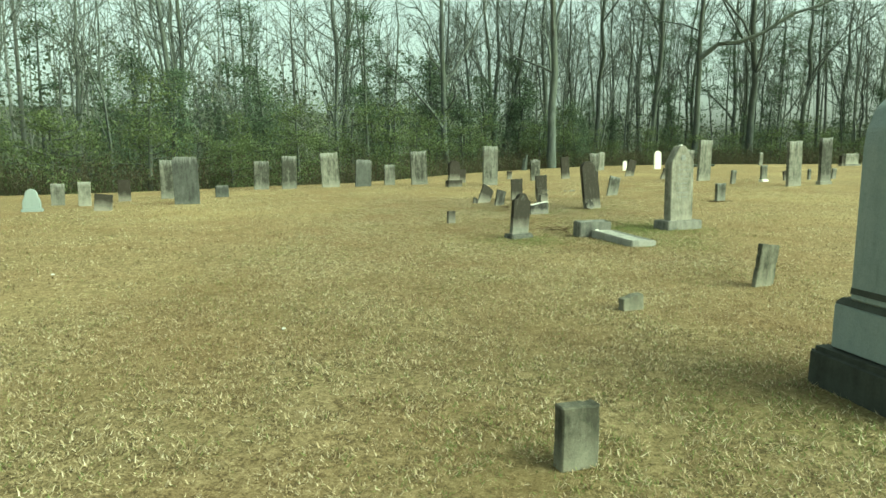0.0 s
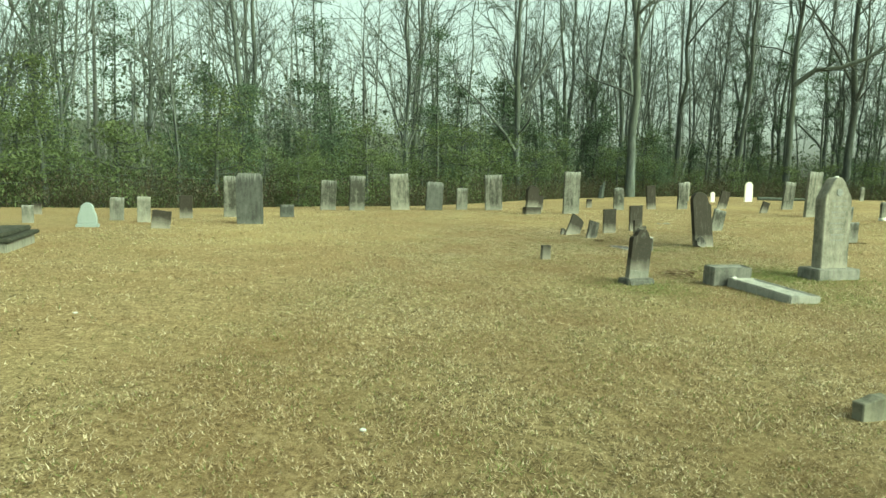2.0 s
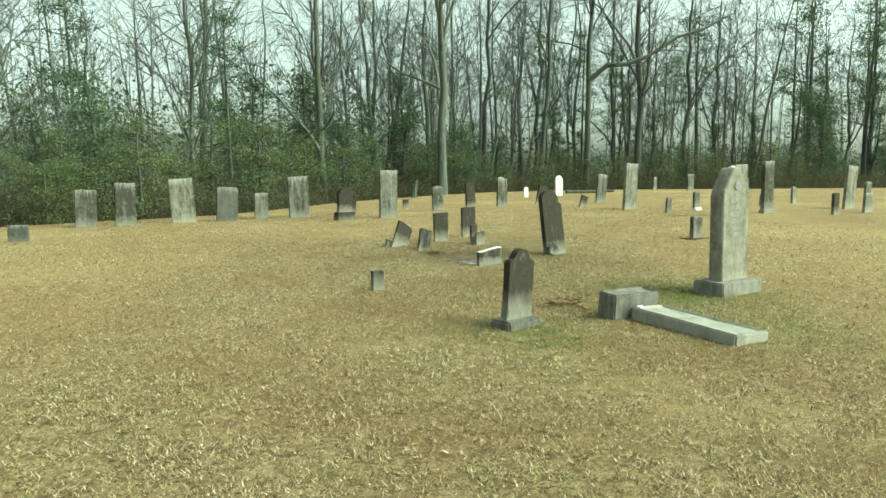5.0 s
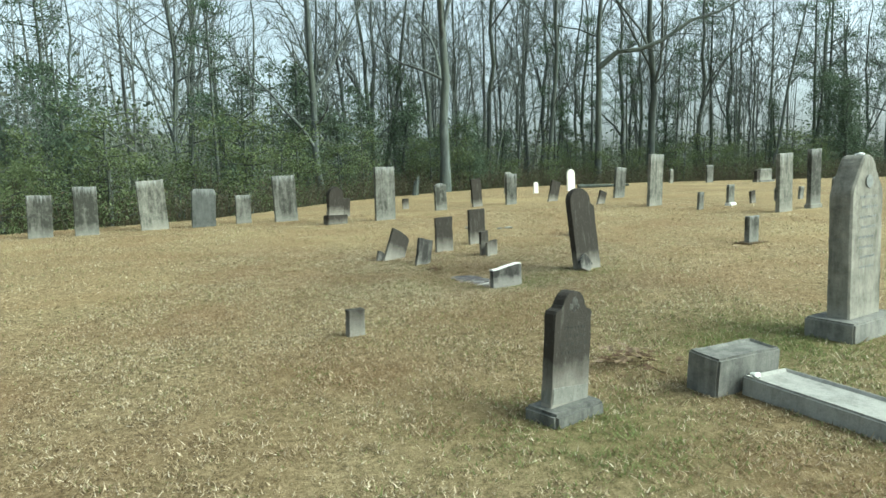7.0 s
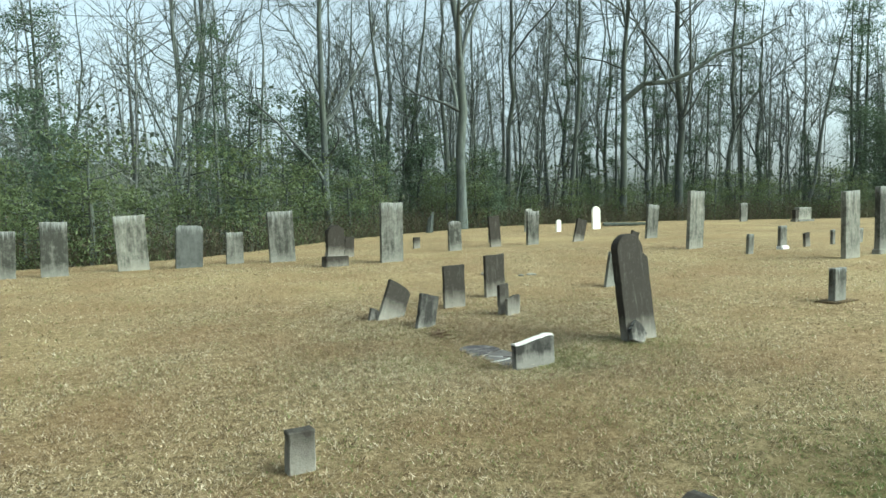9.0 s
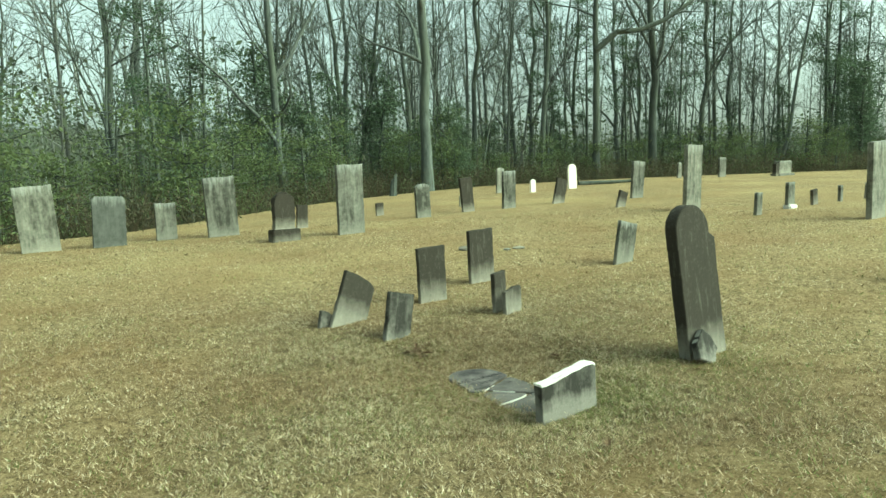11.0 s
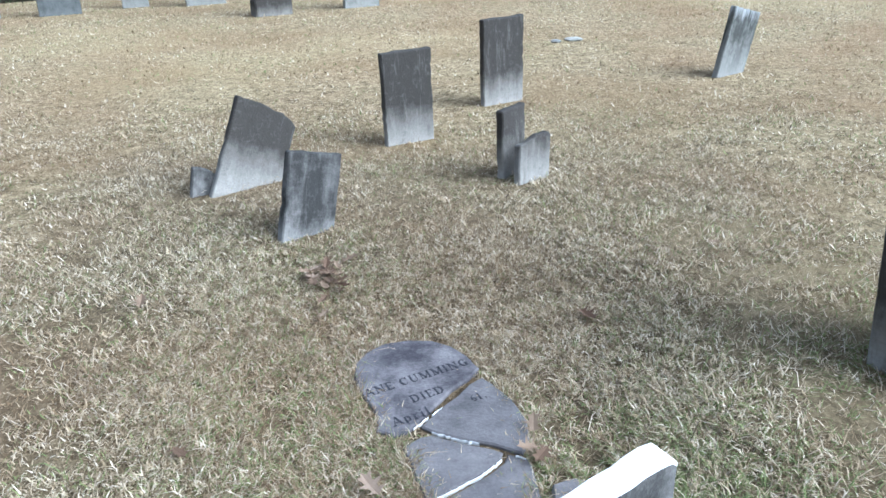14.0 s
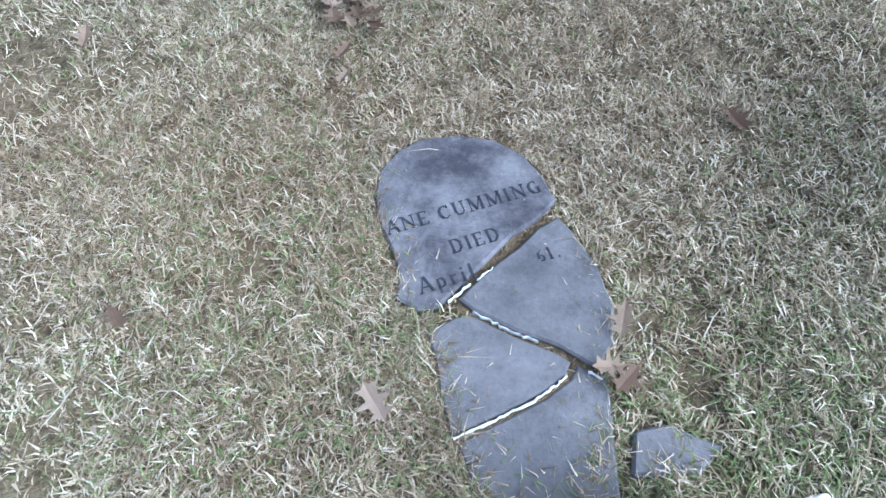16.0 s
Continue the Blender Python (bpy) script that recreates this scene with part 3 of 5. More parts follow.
D, G, P, W, S = MARBLE_DARK, MARBLE_GREY, MARBLE_PALE, MARBLE_WHITE, SLATE
TALL = "tall grey marble tablet streaked with black lichen"
DARKL = "dark lichen-blackened marble headstone in the grass"
SMALL = "small weathered grey footstone in the grass"
for row in (
    # the row along the wood's edge
    (-9.55, 25.9, 0.58, 1.11, 0.09, 28, 1.5, "square", G, TALL),
    (-8.55, 26.3, 0.58, 1.30, 0.09, 28, 0.5, "square", G, TALL + ", pale at its foot"),
    (-7.16, 27.47, 0.74, 1.41, 0.10, 28, -3.5, "square", P, "broad pale marble tablet leaning, with dark runs"),
    (-5.90, 27.85, 0.68, 1.11, 0.09, 28, 2.4, "clipped", S, "dull slate-grey headstone with clipped corners"),
    (-4.94, 28.80, 0.47, 0.87, 0.08, 28, 0.0, "square", G, "low grey marble headstone with a pale foot"),
    (-3.66, 28.95, 0.73, 1.42, 0.10, 28, -2.6, "square", G, "broad grey marble tablet, slightly leaning"),
    (-1.90, 30.0, 0.30, 0.60, 0.08, 28, 3.0, "square", D, "narrow dark headstone behind a carved stone"),
    (-0.60, 27.80, 0.65, 1.58, 0.11, 28, 0.0, "square", G, TALL + ", white at its foot"),
    (0.18, 32.7, 0.25, 0.38, 0.08, 28, 0.0, "square", D, SMALL),
    (1.36, 31.1, 0.47, 0.94, 0.09, 28, -2.5, "segment", G, "grey marble headstone with a curved top"),
    (2.80, 32.2, 0.43, 1.02, 0.09, 28, -5.5, "square", D, DARKL + ", leaning"),
    (2.90, 34.4, 0.12, 0.36, 0.07, 28, 0.0, "square", P, SMALL),
    (4.12, 32.6, 0.48, 1.14, 0.10, 28, 0.5, "square", G, TALL),
    (5.50, 40.7, 0.40, 1.06, 0.09, 28, 2.0, "segment", P, "pale marble headstone with a curved top"),
    (6.75, 40.0, 0.27, 0.54, 0.08, 28, 0.0, "round", W, "small white rounded footstone"),
    (5.90, 33.4, 0.46, 0.80, 0.08, 28, 14.0, "square", D, DARKL + ", leaning far over"),
    (8.85, 41.3, 0.50, 1.07, 0.09, 28, -1.5, "round", W, "bright white marble headstone with a rounded top"),
    (8.72, 33.9, 0.56, 1.21, 0.10, 28, 5.0, "square", G, TALL + ", leaning"),
    (6.98, 30.85, 0.33, 0.46, 0.08, 28, 17.0, "square", D, "short dark headstone leaning over"),
    (8.16, 28.95, 0.62, 1.67, 0.12, 28, 2.0, "square", P, "very tall pale marble tablet"),
    (17.0, 48.0, 0.33, 0.86, 0.09, 28, 2.0, "round", P, "small pale headstone near the wood"),
    (19.1, 47.3, 0.61, 1.05, 0.10, 28, 0.0, "square", G, "grey headstone near the wood"),
    (8.68, 26.8, 0.22, 0.52, 0.08, 28, 3.0, "square", G, SMALL),
    (11.24, 28.45, 0.24, 0.40, 0.08, 28, -8.0, "square", D, SMALL + ", leaning"),
    (12.33, 28.95, 0.14, 0.43, 0.08, 28, -1.0, "square", G, SMALL),
    (10.20, 25.03, 0.62, 1.58, 0.12, 28, -2.5, "square", P, "tall pale marble tablet with dark runs"),
    (13.47, 29.40, 0.22, 0.43, 0.08, 28, 4.0, "square", G, SMALL),
    (15.29, 27.1, 0.66, 1.48, 0.10, 28, 5.0, "square", P, "tall pale marble tablet, leaning"),
    (14.56, 25.2, 0.50, 0.62, 0.09, 28, 2.0, "square", P, "low pale marble headstone in grass"),
    (13.05, 24.6, 0.31, 0.67, 0.09, 28, -2.0, "square", D, DARKL),
    (15.45, 30.5, 0.28, 0.66, 0.09, 28, -2.0, "round", P, "small pale marble headstone in grass"),
    (19.3, 31.5, 0.45, 0.8, 0.09, 28, 3.0, "square", G, SMALL),
    # the small group by the fallen slab
    (0.42, 19.68, 0.37, 0.63, 0.055, 28, -1.2, "square", D, "thin square-topped dark marble headstone"),
    (1.17, 20.72, 0.40, 0.69, 0.06, 30, -1.8, "square", D, "thin dark marble headstone with a worn top edge"),
    (3.40, 21.55, 0.42, 0.60, 0.06, 34, 12.0, "square", G, "thin grey headstone leaning sideways"),
    # the stones near the start of the walk
    (-0.97, 13.56, 0.165, 0.25, 0.09, 28, 0.0, "square", D, "small dark broken footstone with a pale foot"),
    (0.555, 2.79, 0.20, 0.315, 0.085, 25, 0.0, "square", MARBLE_FOOT, "small dark lichened footstone with a pale foot"),
    (1.38, 6.13, 0.23, 0.15, 0.09, 26, -2.0, "broken", MARBLE_FOOT, "very low grey footstone"),
    (3.02, 7.41, 0.27, 0.47, 0.06, 28, 8.0, "square", MARBLE_FOOT, "small marble headstone leaning, white at its foot"),
    # the group to the west
    (-13.95, 13.9, 0.60, 0.92, 0.16, 28, 0.0, "segment", MARBLE_STUMP, "broad grey headstone with a pale capped top"),
    (-13.5, 14.8, 0.28, 0.40, 0.09, 28, 0.0, "square", D, SMALL),
    (-13.2, 15.55, 0.24, 0.42, 0.09, 28, 0.0, "square", G, SMALL),
    (-15.2, 18.1, 0.24, 0.30, 0.09, 28, 0.0, "square", D, SMALL),
    (-12.20, 17.4, 0.34, 0.60, 0.08, 28, 2.0, "square", G, "grey headstone with a stained face"),
    (-11.28, 17.2, 0.32, 0.66, 0.08, 28, 1.0, "square", P, "narrow pale marble headstone"),
    (-9.90, 15.8, 0.42, 0.42, 0.09, 28, 6.0, "square", D, "low dark headstone leaning"),
    (-11.28, 19.15, 0.35, 0.65, 0.09, 28, 0.0, "square", D, DARKL),
    (-10.55, 20.4, 0.45, 1.22, 0.10, 28, 0.0, "square", G, TALL),
    (-8.86, 18.2, 0.68, 1.33, 0.11, 28, -1.0, "clipped", S, "broad dull slate-grey tablet with a worn top"),
    (-9.18, 21.3, 0.42, 0.38, 0.10, 28, 0.0, "square", S, SMALL),
):
    headstone(*row)

headstone(-0.52, 18.84, 0.39, 0.50, 0.055, 33, 26.0, "cut", D, "dark marble headstone leaning far to one side", back=8)
headstone(-0.07, 18.20, 0.29, 0.42, 0.060, 36, 15.0, "square", MARBLE_STUMP, "small square marble headstone leaning, white at its foot", back=6)
stub = part("broken_stub", slab_mesh(outline("slant", 0.14, 0.16, 0.1), 0.05, 71), MARBLE_STUMP, at=standing(-0.75, 18.76, 32, 12, 0))
tagged(stub, "broken stub of grey marble beside a leaning headstone", "stone fragment")
headstone(1.16, 18.86, 0.25, 0.28, 0.05, 36, 3.0, "broken", D, "broken lower half of a thin headstone", back=4)
headstone(1.05, 18.97, 0.22, 0.42, 0.05, 46, -3.0, "square", D, "broken dark headstone with a sloping top edge")

# tall round-topped stone with a broken piece at its foot
headstone(2.275, 17.02, 0.455, 1.185, 0.105, 27, -4.5, "chipped_round", D, "tall round-topped dark marble headstone leaning slightly", back=5)
piece = part("stone_fragment", slab_mesh([(-0.10, 0), (-0.11, 0.12), (-0.02, 0.24), (0.06, 0.20), (0.12, 0.10), (0.07, -0.03)], 0.06, 77, top_material=True), (MARBLE_STUMP, COVER), at=standing(2.185, 16.80, 22, 14, 24, 0.02))
tagged(piece, "broken grey marble piece leaning on a headstone's foot", "stone fragment")

# upright broken lower half with a clean white fracture along its top
BREAK = [(-0.25, 0.188), (-0.21, 0.186), (-0.17, 0.190), (-0.12, 0.194), (-0.08, 0.206), (-0.03, 0.213), (0.02, 0.226), (0.09, 0.231), (0.13, 0.241), (0.18, 0.247), (0.222, 0.243), (0.243, 0.222)]
upright = empty("broken_headstone", standing(0.925, 16.203, 29.0, 0.0, 3.0, 0.083), "broken stump of a marble headstone with a white fractured top", "gravestone")
part("body", slab_mesh([(-0.245, -0.17)] + [(x, z - 0.012) for x, z in BREAK] + [(0.245, -0.17)], 0.072, 9, 0.003, 0.004), MARBLE_STUMP, upright)
part("fracture_face", slab_mesh(BREAK + [(x, z - 0.018) for x, z in reversed(BREAK)], 0.0735, 10, 0.004, 0.003, rough=False), BROKEN, upright, "clean white fractured top edge")


# the fallen, broken tablet flat in the turf
def flat_piece(name, pts, parent, dz=0.0, tilt=0.0, stone=SLAB_GREY):
    """A piece of the slab lying face up; pts run (across, along) from the head."""
    bm = bmesh.new()
    vs = [bm.verts.new((u, -v, 0.0)) for u, v in pts]
    f = bm.faces.new(vs)
    if f.normal.z < 0:
        f.normal_flip()
    geo = bmesh.ops.extrude_face_region(bm, geom=[f])
    bmesh.ops.translate(bm, vec=(0, 0, 0.05), verts=[v for v in geo["geom"] if isinstance(v, bmesh.types.BMVert)])
    bmesh.ops.recalc_face_normals(bm, faces=bm.faces)
    rim = [e for e in bm.edges if all(v.co.z > 0.04 for v in e.verts)]
    bmesh.ops.bevel(bm, geom=rim, offset=0.005, segments=1, affect="EDGES")
    return part(name, bm, stone, parent, at=pose(0, 0, -0.032 + dz, tilt, 0, 0))


SLAB = empty("fallen_headstone", pose(SLAB_X, SLAB_Y, z_at(SLAB_X, SLAB_Y) + 0.003, -0.28, -0.39, 10.9) @ Matrix.Scale(SLAB_SIZE, 4), "flat broken grey marble tablet in four pieces, lettered", "gravestone")
HEAD = [(0.233, 0.016), (0.209, -0.066), (0.171, -0.133), (0.109, -0.185), (0.027, -0.208), (-0.064, -0.205), (-0.128, -0.168), (-0.173, -0.109), (-0.187, -0.032), (-0.175, 0.051), (-0.147, 0.131), (-0.136, 0.191),
        (-0.146, 0.246), (-0.10, 0.278), (-0.059, 0.276), (-0.021, 0.240), (0.057, 0.166), (0.118, 0.106), (0.180, 0.066)]
SIDE = [(0.229, 0.062), (0.18, 0.089), (0.129, 0.139), (0.082, 0.172), (0.022, 0.225), (-0.012, 0.258), (0.016, 0.288), (0.097, 0.341), (0.176, 0.382), (0.249, 0.440), (0.289, 0.385), (0.306, 0.303), (0.292, 0.197), (0.254, 0.103)]
LEFT = [(-0.083, 0.333), (-0.025, 0.300), (0.012, 0.299), (0.091, 0.353), (0.17, 0.396), (0.197, 0.418), (0.182, 0.444), (0.139, 0.474), (0.054, 0.512), (-0.052, 0.550), (-0.065, 0.465), (-0.071, 0.394)]
FOOT = [(0.208, 0.424), (0.263, 0.458), (0.256, 0.535), (0.248, 0.597), (0.23, 0.78), (0.0, 0.78), (-0.017, 0.659), (-0.034, 0.587), (-0.045, 0.564), (0.053, 0.526), (0.138, 0.488), (0.19, 0.455)]
head_piece = flat_piece("head_piece", HEAD, SLAB, 0.004, 0.6, SLAB_HEAD)
side_piece = flat_piece("side_piece", SIDE, SLAB, 0.0)
flat_piece("left_piece", LEFT, SLAB, -0.003)
flat_piece("foot_piece", FOOT, SLAB, -0.006)
soil = flat_piece("soil", [(0.21, 0.04), (0.27, 0.2), (0.28, 0.37), (0.235, 0.45), (0.235, 0.6), (0.01, 0.6), (-0.03, 0.555), (-0.05, 0.46), (-0.065, 0.345), (-0.12, 0.25), (-0.12, 0.1)], SLAB, -0.0125)
soil.data.materials[0] = LITTER


def crack(name, pts, width, parent):
    """A chipped white fracture lip along a crack."""
    bm = bmesh.new()
    r = random.Random(len(pts) * 7 + int(width * 1e4))
    dense = []
    for (u0, v0), (u1, v1) in zip(pts, pts[1:]):
        for i in range(5):
            k = i / 5
            dense.append((u0 + (u1 - u0) * k + r.uniform(-0.0025, 0.0025), v0 + (v1 - v0) * k + r.uniform(-0.0025, 0.0025)))
    dense.append(pts[-1])
    rows = []
    for i, (u, v) in enumerate(dense):
        a, b = dense[max(i - 1, 0)], dense[min(i + 1, len(dense) - 1)]
        t = Vector((b[0] - a[0], b[1] - a[1], 0)).normalized()
        s = Vector((-t.y, t.x, 0)) * width * r.uniform(0.35, 1.05)
        rows.append([bm.verts.new((u - s.x, -(v - s.y), 0.0)), bm.verts.new((u, -v, 0.0018)), bm.verts.new((u + s.x, -(v + s.y), 0.0)), bm.verts.new((u, -v, -0.012))])
    for p, q in zip(rows, rows[1:]):
        for i in range(4):
            bm.faces.new((p[i], p[(i + 1) % 4], q[(i + 1) % 4], q[i]))
    bmesh.ops.recalc_face_normals(bm, faces=bm.faces)
    part(name, bm, BROKEN, parent, "chipped white fracture line", at=pose(0, 0, 0.0165))


crack("fracture", [(-0.048, 0.557), (0.01, 0.535), (0.054, 0.519), (0.098, 0.501), (0.139, 0.480), (0.164, 0.462), (0.184, 0.449)], 0.0029, SLAB)
crack("fracture", [(0.014, 0.292), (0.054, 0.318), (0.086, 0.341), (0.118, 0.359), (0.139, 0.370)], 0.0015, SLAB)
crack("fracture", [(-0.035, 0.262), (-0.01, 0.243), (0.016, 0.222)], 0.0020, SLAB)
crack("fracture", [(0.03, 0.214), (0.05, 0.199), (0.068, 0.186)], 0.0016, SLAB)
crack("fracture", [(0.227, 0.444), (0.251, 0.461)], 0.003, SLAB)


# roman letters as strokes on a unit-high grid: (x0, y0, x1, y1, weight)
THICK, THIN = 0.17, 0.065
STROKES = {
    "A": (0.78, [(0.06, 0, 0.38, 1, THIN), (0.38, 1, 0.70, 0, THICK), (0.17, 0.34, 0.58, 0.34, THIN)], (0.06, 0.70), ()),
    "N": (0.82, [(0.12, 0, 0.12, 1, THIN), (0.12, 1, 0.70, 0, THICK), (0.70, 0, 0.70, 1, THIN)], (0.12,), (0.08, 0.70)),
    "E": (0.68, [(0.15, 0, 0.15, 1, THICK), (0.15, 0.03, 0.62, 0.03, THIN), (0.15, 0.5, 0.5, 0.5, THIN), (0.15, 0.97, 0.60, 0.97, THIN), (0.60, 0.0, 0.60, 0.22, THIN), (0.58, 0.8, 0.58, 1, THIN)], (0.13,), (0.13,)),
    "U": (0.80, [(0.15, 0.25, 0.15, 1, THICK), (0.15, 0.27, 0.28, 0.05, THIN * 1.5), (0.28, 0.05, 0.52, 0.05, THIN), (0.52, 0.05, 0.66, 0.25, THIN), (0.66, 0.25, 0.66, 1, THIN)], (), (0.15, 0.66)),
    "M": (1.00, [(0.12, 0, 0.14, 1, THIN), (0.14, 1, 0.48, 0.05, THICK), (0.48, 0.05, 0.84, 1, THIN), (0.84, 0, 0.84, 1, THICK)], (0.12, 0.84), (0.10, 0.86)),
    "I": (0.36, [(0.17, 0, 0.17, 1, THICK)], (0.17,), (0.17,)),
    "C": (0.78, [(0.66, 0.80, 0.48, 0.97, THIN), (0.48, 0.97, 0.26, 0.90, THIN), (0.26, 0.90, 0.13, 0.66, THICK), (0.13, 0.66, 0.13, 0.34, THICK), (0.13, 0.34, 0.28, 0.08, THICK), (0.28, 0.08, 0.50, 0.03, THIN), (0.50, 0.03, 0.68, 0.20, THIN), (0.66, 0.74, 0.66, 1.0, THIN)], (), ()),
    "G": (0.84, [(0.66, 0.80, 0.48, 0.97, THIN), (0.48, 0.97, 0.26, 0.90, THIN), (0.26, 0.90, 0.13, 0.66, THICK), (0.13, 0.66, 0.13, 0.34, THICK), (0.13, 0.34, 0.28, 0.08, THICK), (0.28, 0.08, 0.62, 0.03, THIN), (0.66, 0.02, 0.66, 0.45, THICK), (0.50, 0.46, 0.78, 0.46, THIN)], (), ()),
    "D": (0.82, [(0.15, 0, 0.15, 1, THICK), (0.15, 0.97, 0.45, 0.97, THIN), (0.45, 0.97, 0.66, 0.75, THICK * 0.8), (0.68, 0.75, 0.68, 0.28, THICK), (0.66, 0.28, 0.45, 0.03, THICK * 0.8), (0.15, 0.03, 0.45, 0.03, THIN)], (0.13,), (0.13,)),
    "p": (0.60, [(0.13, -0.3, 0.13, 0.62, THICK * 0.9), (0.13, 0.58, 0.36, 0.62, THIN), (0.36, 0.62, 0.47, 0.45, THICK * 0.8), (0.47, 0.45, 0.45, 0.12, THICK * 0.8), (0.45, 0.12, 0.13, 0.03, THIN)], (), ()),
    "r": (0.46, [(0.13, 0, 0.13, 0.62, THICK * 0.9), (0.13, 0.48, 0.40, 0.60, THIN * 1.4)], (0.13,), ()),
    "i": (0.32, [(0.14, 0, 0.14, 0.62, THICK * 0.9), (0.14, 0.80, 0.14, 0.92, THICK)], (0.14,), ()),
    "l": (0.32, [(0.14, 0, 0.14, 1.0, THICK * 0.9)], (0.14,), ()),
    "6": (0.56, [(0.44, 0.92, 0.20, 0.70, THIN), (0.16, 0.72, 0.12, 0.25, THICK), (0.14, 0.10, 0.40, 0.05, THIN), (0.42, 0.08, 0.44, 0.40, THICK * 0.8), (0.40, 0.46, 0.16, 0.46, THIN)], (), ()),
    "1": (0.36, [(0.17, 0, 0.17, 0.95, THICK)], (0.17,), ()),
    ".": (0.26, [(0.10, 0.06, 0.20, 0.06, 0.12)], (), ()),
}


def letter_mesh(ch, size):
    """A cut roman letter: raised strokes a hair proud of the stone, with serifs."""
    wide, strokes, feet, heads = STROKES[ch]
    bars = list(strokes) + [(x - 0.13, 0.02, x + 0.13, 0.02, THIN) for x in feet] + [(x - 0.13, 0.98, x + 0.13, 0.98, THIN) for x in heads]
    bm = bmesh.new()
    for k, (x0, y0, x1, y1, w) in enumerate(bars):
        a, b = Vector((x0, y0, 0)), Vector((x1, y1, 0))
        side = (b - a).normalized().cross(Vector((0, 0, 1))) * w / 2
        z = 0.02 + 0.002 * k
        quad = [bm.verts.new((p + Vector((0, 0, z))) * size) for p in (a - side, b - side, b + side, a + side)]
        low = [bm.verts.new((v.co.x, v.co.y, -0.001)) for v in quad]
        bm.faces.new(quad)
        for i in range(4):
            bm.faces.new((quad[i], low[i], low[(i + 1) % 4], quad[(i + 1) % 4]))
    bmesh.ops.recalc_face_normals(bm, faces=bm.faces)
    return finish(bm, "letter", LETTERS), wide * size


def words(text, size, u, v, turn, parent, lift=0.0502):
    """Cut letters, each a part of its own, set along a line centred at (u, v)."""
    glyphs, x = [], 0.0
    for ch in text:
        if ch == " ":
            x += size * 0.42
            continue
        me, wide = letter_mesh(ch, size)
        glyphs.append((me, x))
        x += wide + size * 0.17
    line = pose(u, -v, lift, 0, 0, turn)
    for me, at in glyphs:
        ob = new("letter", me)
        ob.parent = parent
        ob.matrix_basis = line @ pose(at - x / 2, 0, 0)


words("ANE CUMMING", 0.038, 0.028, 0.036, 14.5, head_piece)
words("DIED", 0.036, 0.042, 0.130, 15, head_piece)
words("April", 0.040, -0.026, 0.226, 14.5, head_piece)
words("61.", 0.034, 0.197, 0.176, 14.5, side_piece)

frag = part("stone_fragment", slab_mesh([(-0.085, -0.05), (-0.07, 0.04), (0.0, 0.056), (0.06, 0.03), (0.105, 0.01), (0.05, -0.045)], 0.03, 13), SLAB_GREY, at=pose(0.972, 16.505, z_at(0.972, 16.505) + 0.001, -90, 0, 6))
tagged(frag, "small flat grey marble fragment half sunk in grass", "stone fragment")


def faint_material():
    n = Nodes("faint_worn_letters", 0.9, 0.2)
    return n.done(n.mix(n.noise(n.coords.outputs["Object"], 30.0, 3), (0.10, 0.10, 0.095), (0.30, 0.31, 0.29)))


FAINT = faint_material()
DIM = stone_material("dim_worn_letters", (0.05, 0.05, 0.045), (0.018, 0.018, 0.016), 0.5)


def engraved(parent, rows, w, z0, dz, y, material=LETTERS):
    """Worn lettering that cannot be read: short uneven bars."""
    r = random.Random(5)
    for i in range(rows):
        bm = bmesh.new()
        x, end = -w / 2 * r.uniform(0.6, 1.0), w / 2 * r.uniform(0.6, 1.0)
        while x < end:
            k = r.uniform(0.012, 0.03)
            box = bmesh.ops.create_cube(bm, size=1.0)["verts"]
            for v in box:
                v.co = Vector((x + (v.co.x + 0.5) * k, y + v.co.y * 0.003, z0 - i * dz + v.co.z * r.uniform(0.018, 0.022)))
            x += k + r.uniform(0.008, 0.02)
        tagged(part("inscription", bm, material, parent, "worn unreadable inscription line"), kind="stuff")


# shouldered stone on a low plinth
shouldered = empty("headstone", standing(0.38, 11.28, 33), "dark shouldered marble headstone on a grey plinth", "gravestone", "old headstones")
part("plinth", box_mesh(0.44, 0.27, 0.185, 21, 0.02, 0.008), CONCRETE, shouldered, "grey stone plinth", at=pose(0, 0, -0.10))
tab = part("tablet", slab_mesh(outline("shoulder", 0.33, 0.68, 0.02), 0.085, 22), MARBLE_DARK, shouldered, at=pose(0.01, 0.01, 0.085, -1.5, 5.5, 0))
part("tablet_foot", box_mesh(0.328, 0.094, 0.12, 23, 0.012, 0.004), MARBLE_GREY, shouldered, "paler worn foot of the tablet", at=pose(0.008, 0.01, 0.08, -1.5, 5.5, 0))
engraved(tab, 4, 0.22, 0.46, 0.05, -0.0415, DIM)
crest = bmesh.new()
for k, (cx, cz, cr) in enumerate(((0.0, 0.615, 0.030), (-0.028, 0.585, 0.022), (0.028, 0.585, 0.022), (0.0, 0.56, 0.018))):
    bump = bmesh.ops.create_icosphere(crest, subdivisions=2, radius=cr)["verts"]
    for v in bump:
        v.co = Vector((v.co.x + cx, v.co.y * 0.2 - 0.041, v.co.z + cz)) + noise.noise_vector(v.co * 60 + Vector((k, 0, 0))) * 0.004
part("carved_emblem", crest, MARBLE_STUMP, tab, "worn pale carved emblem")

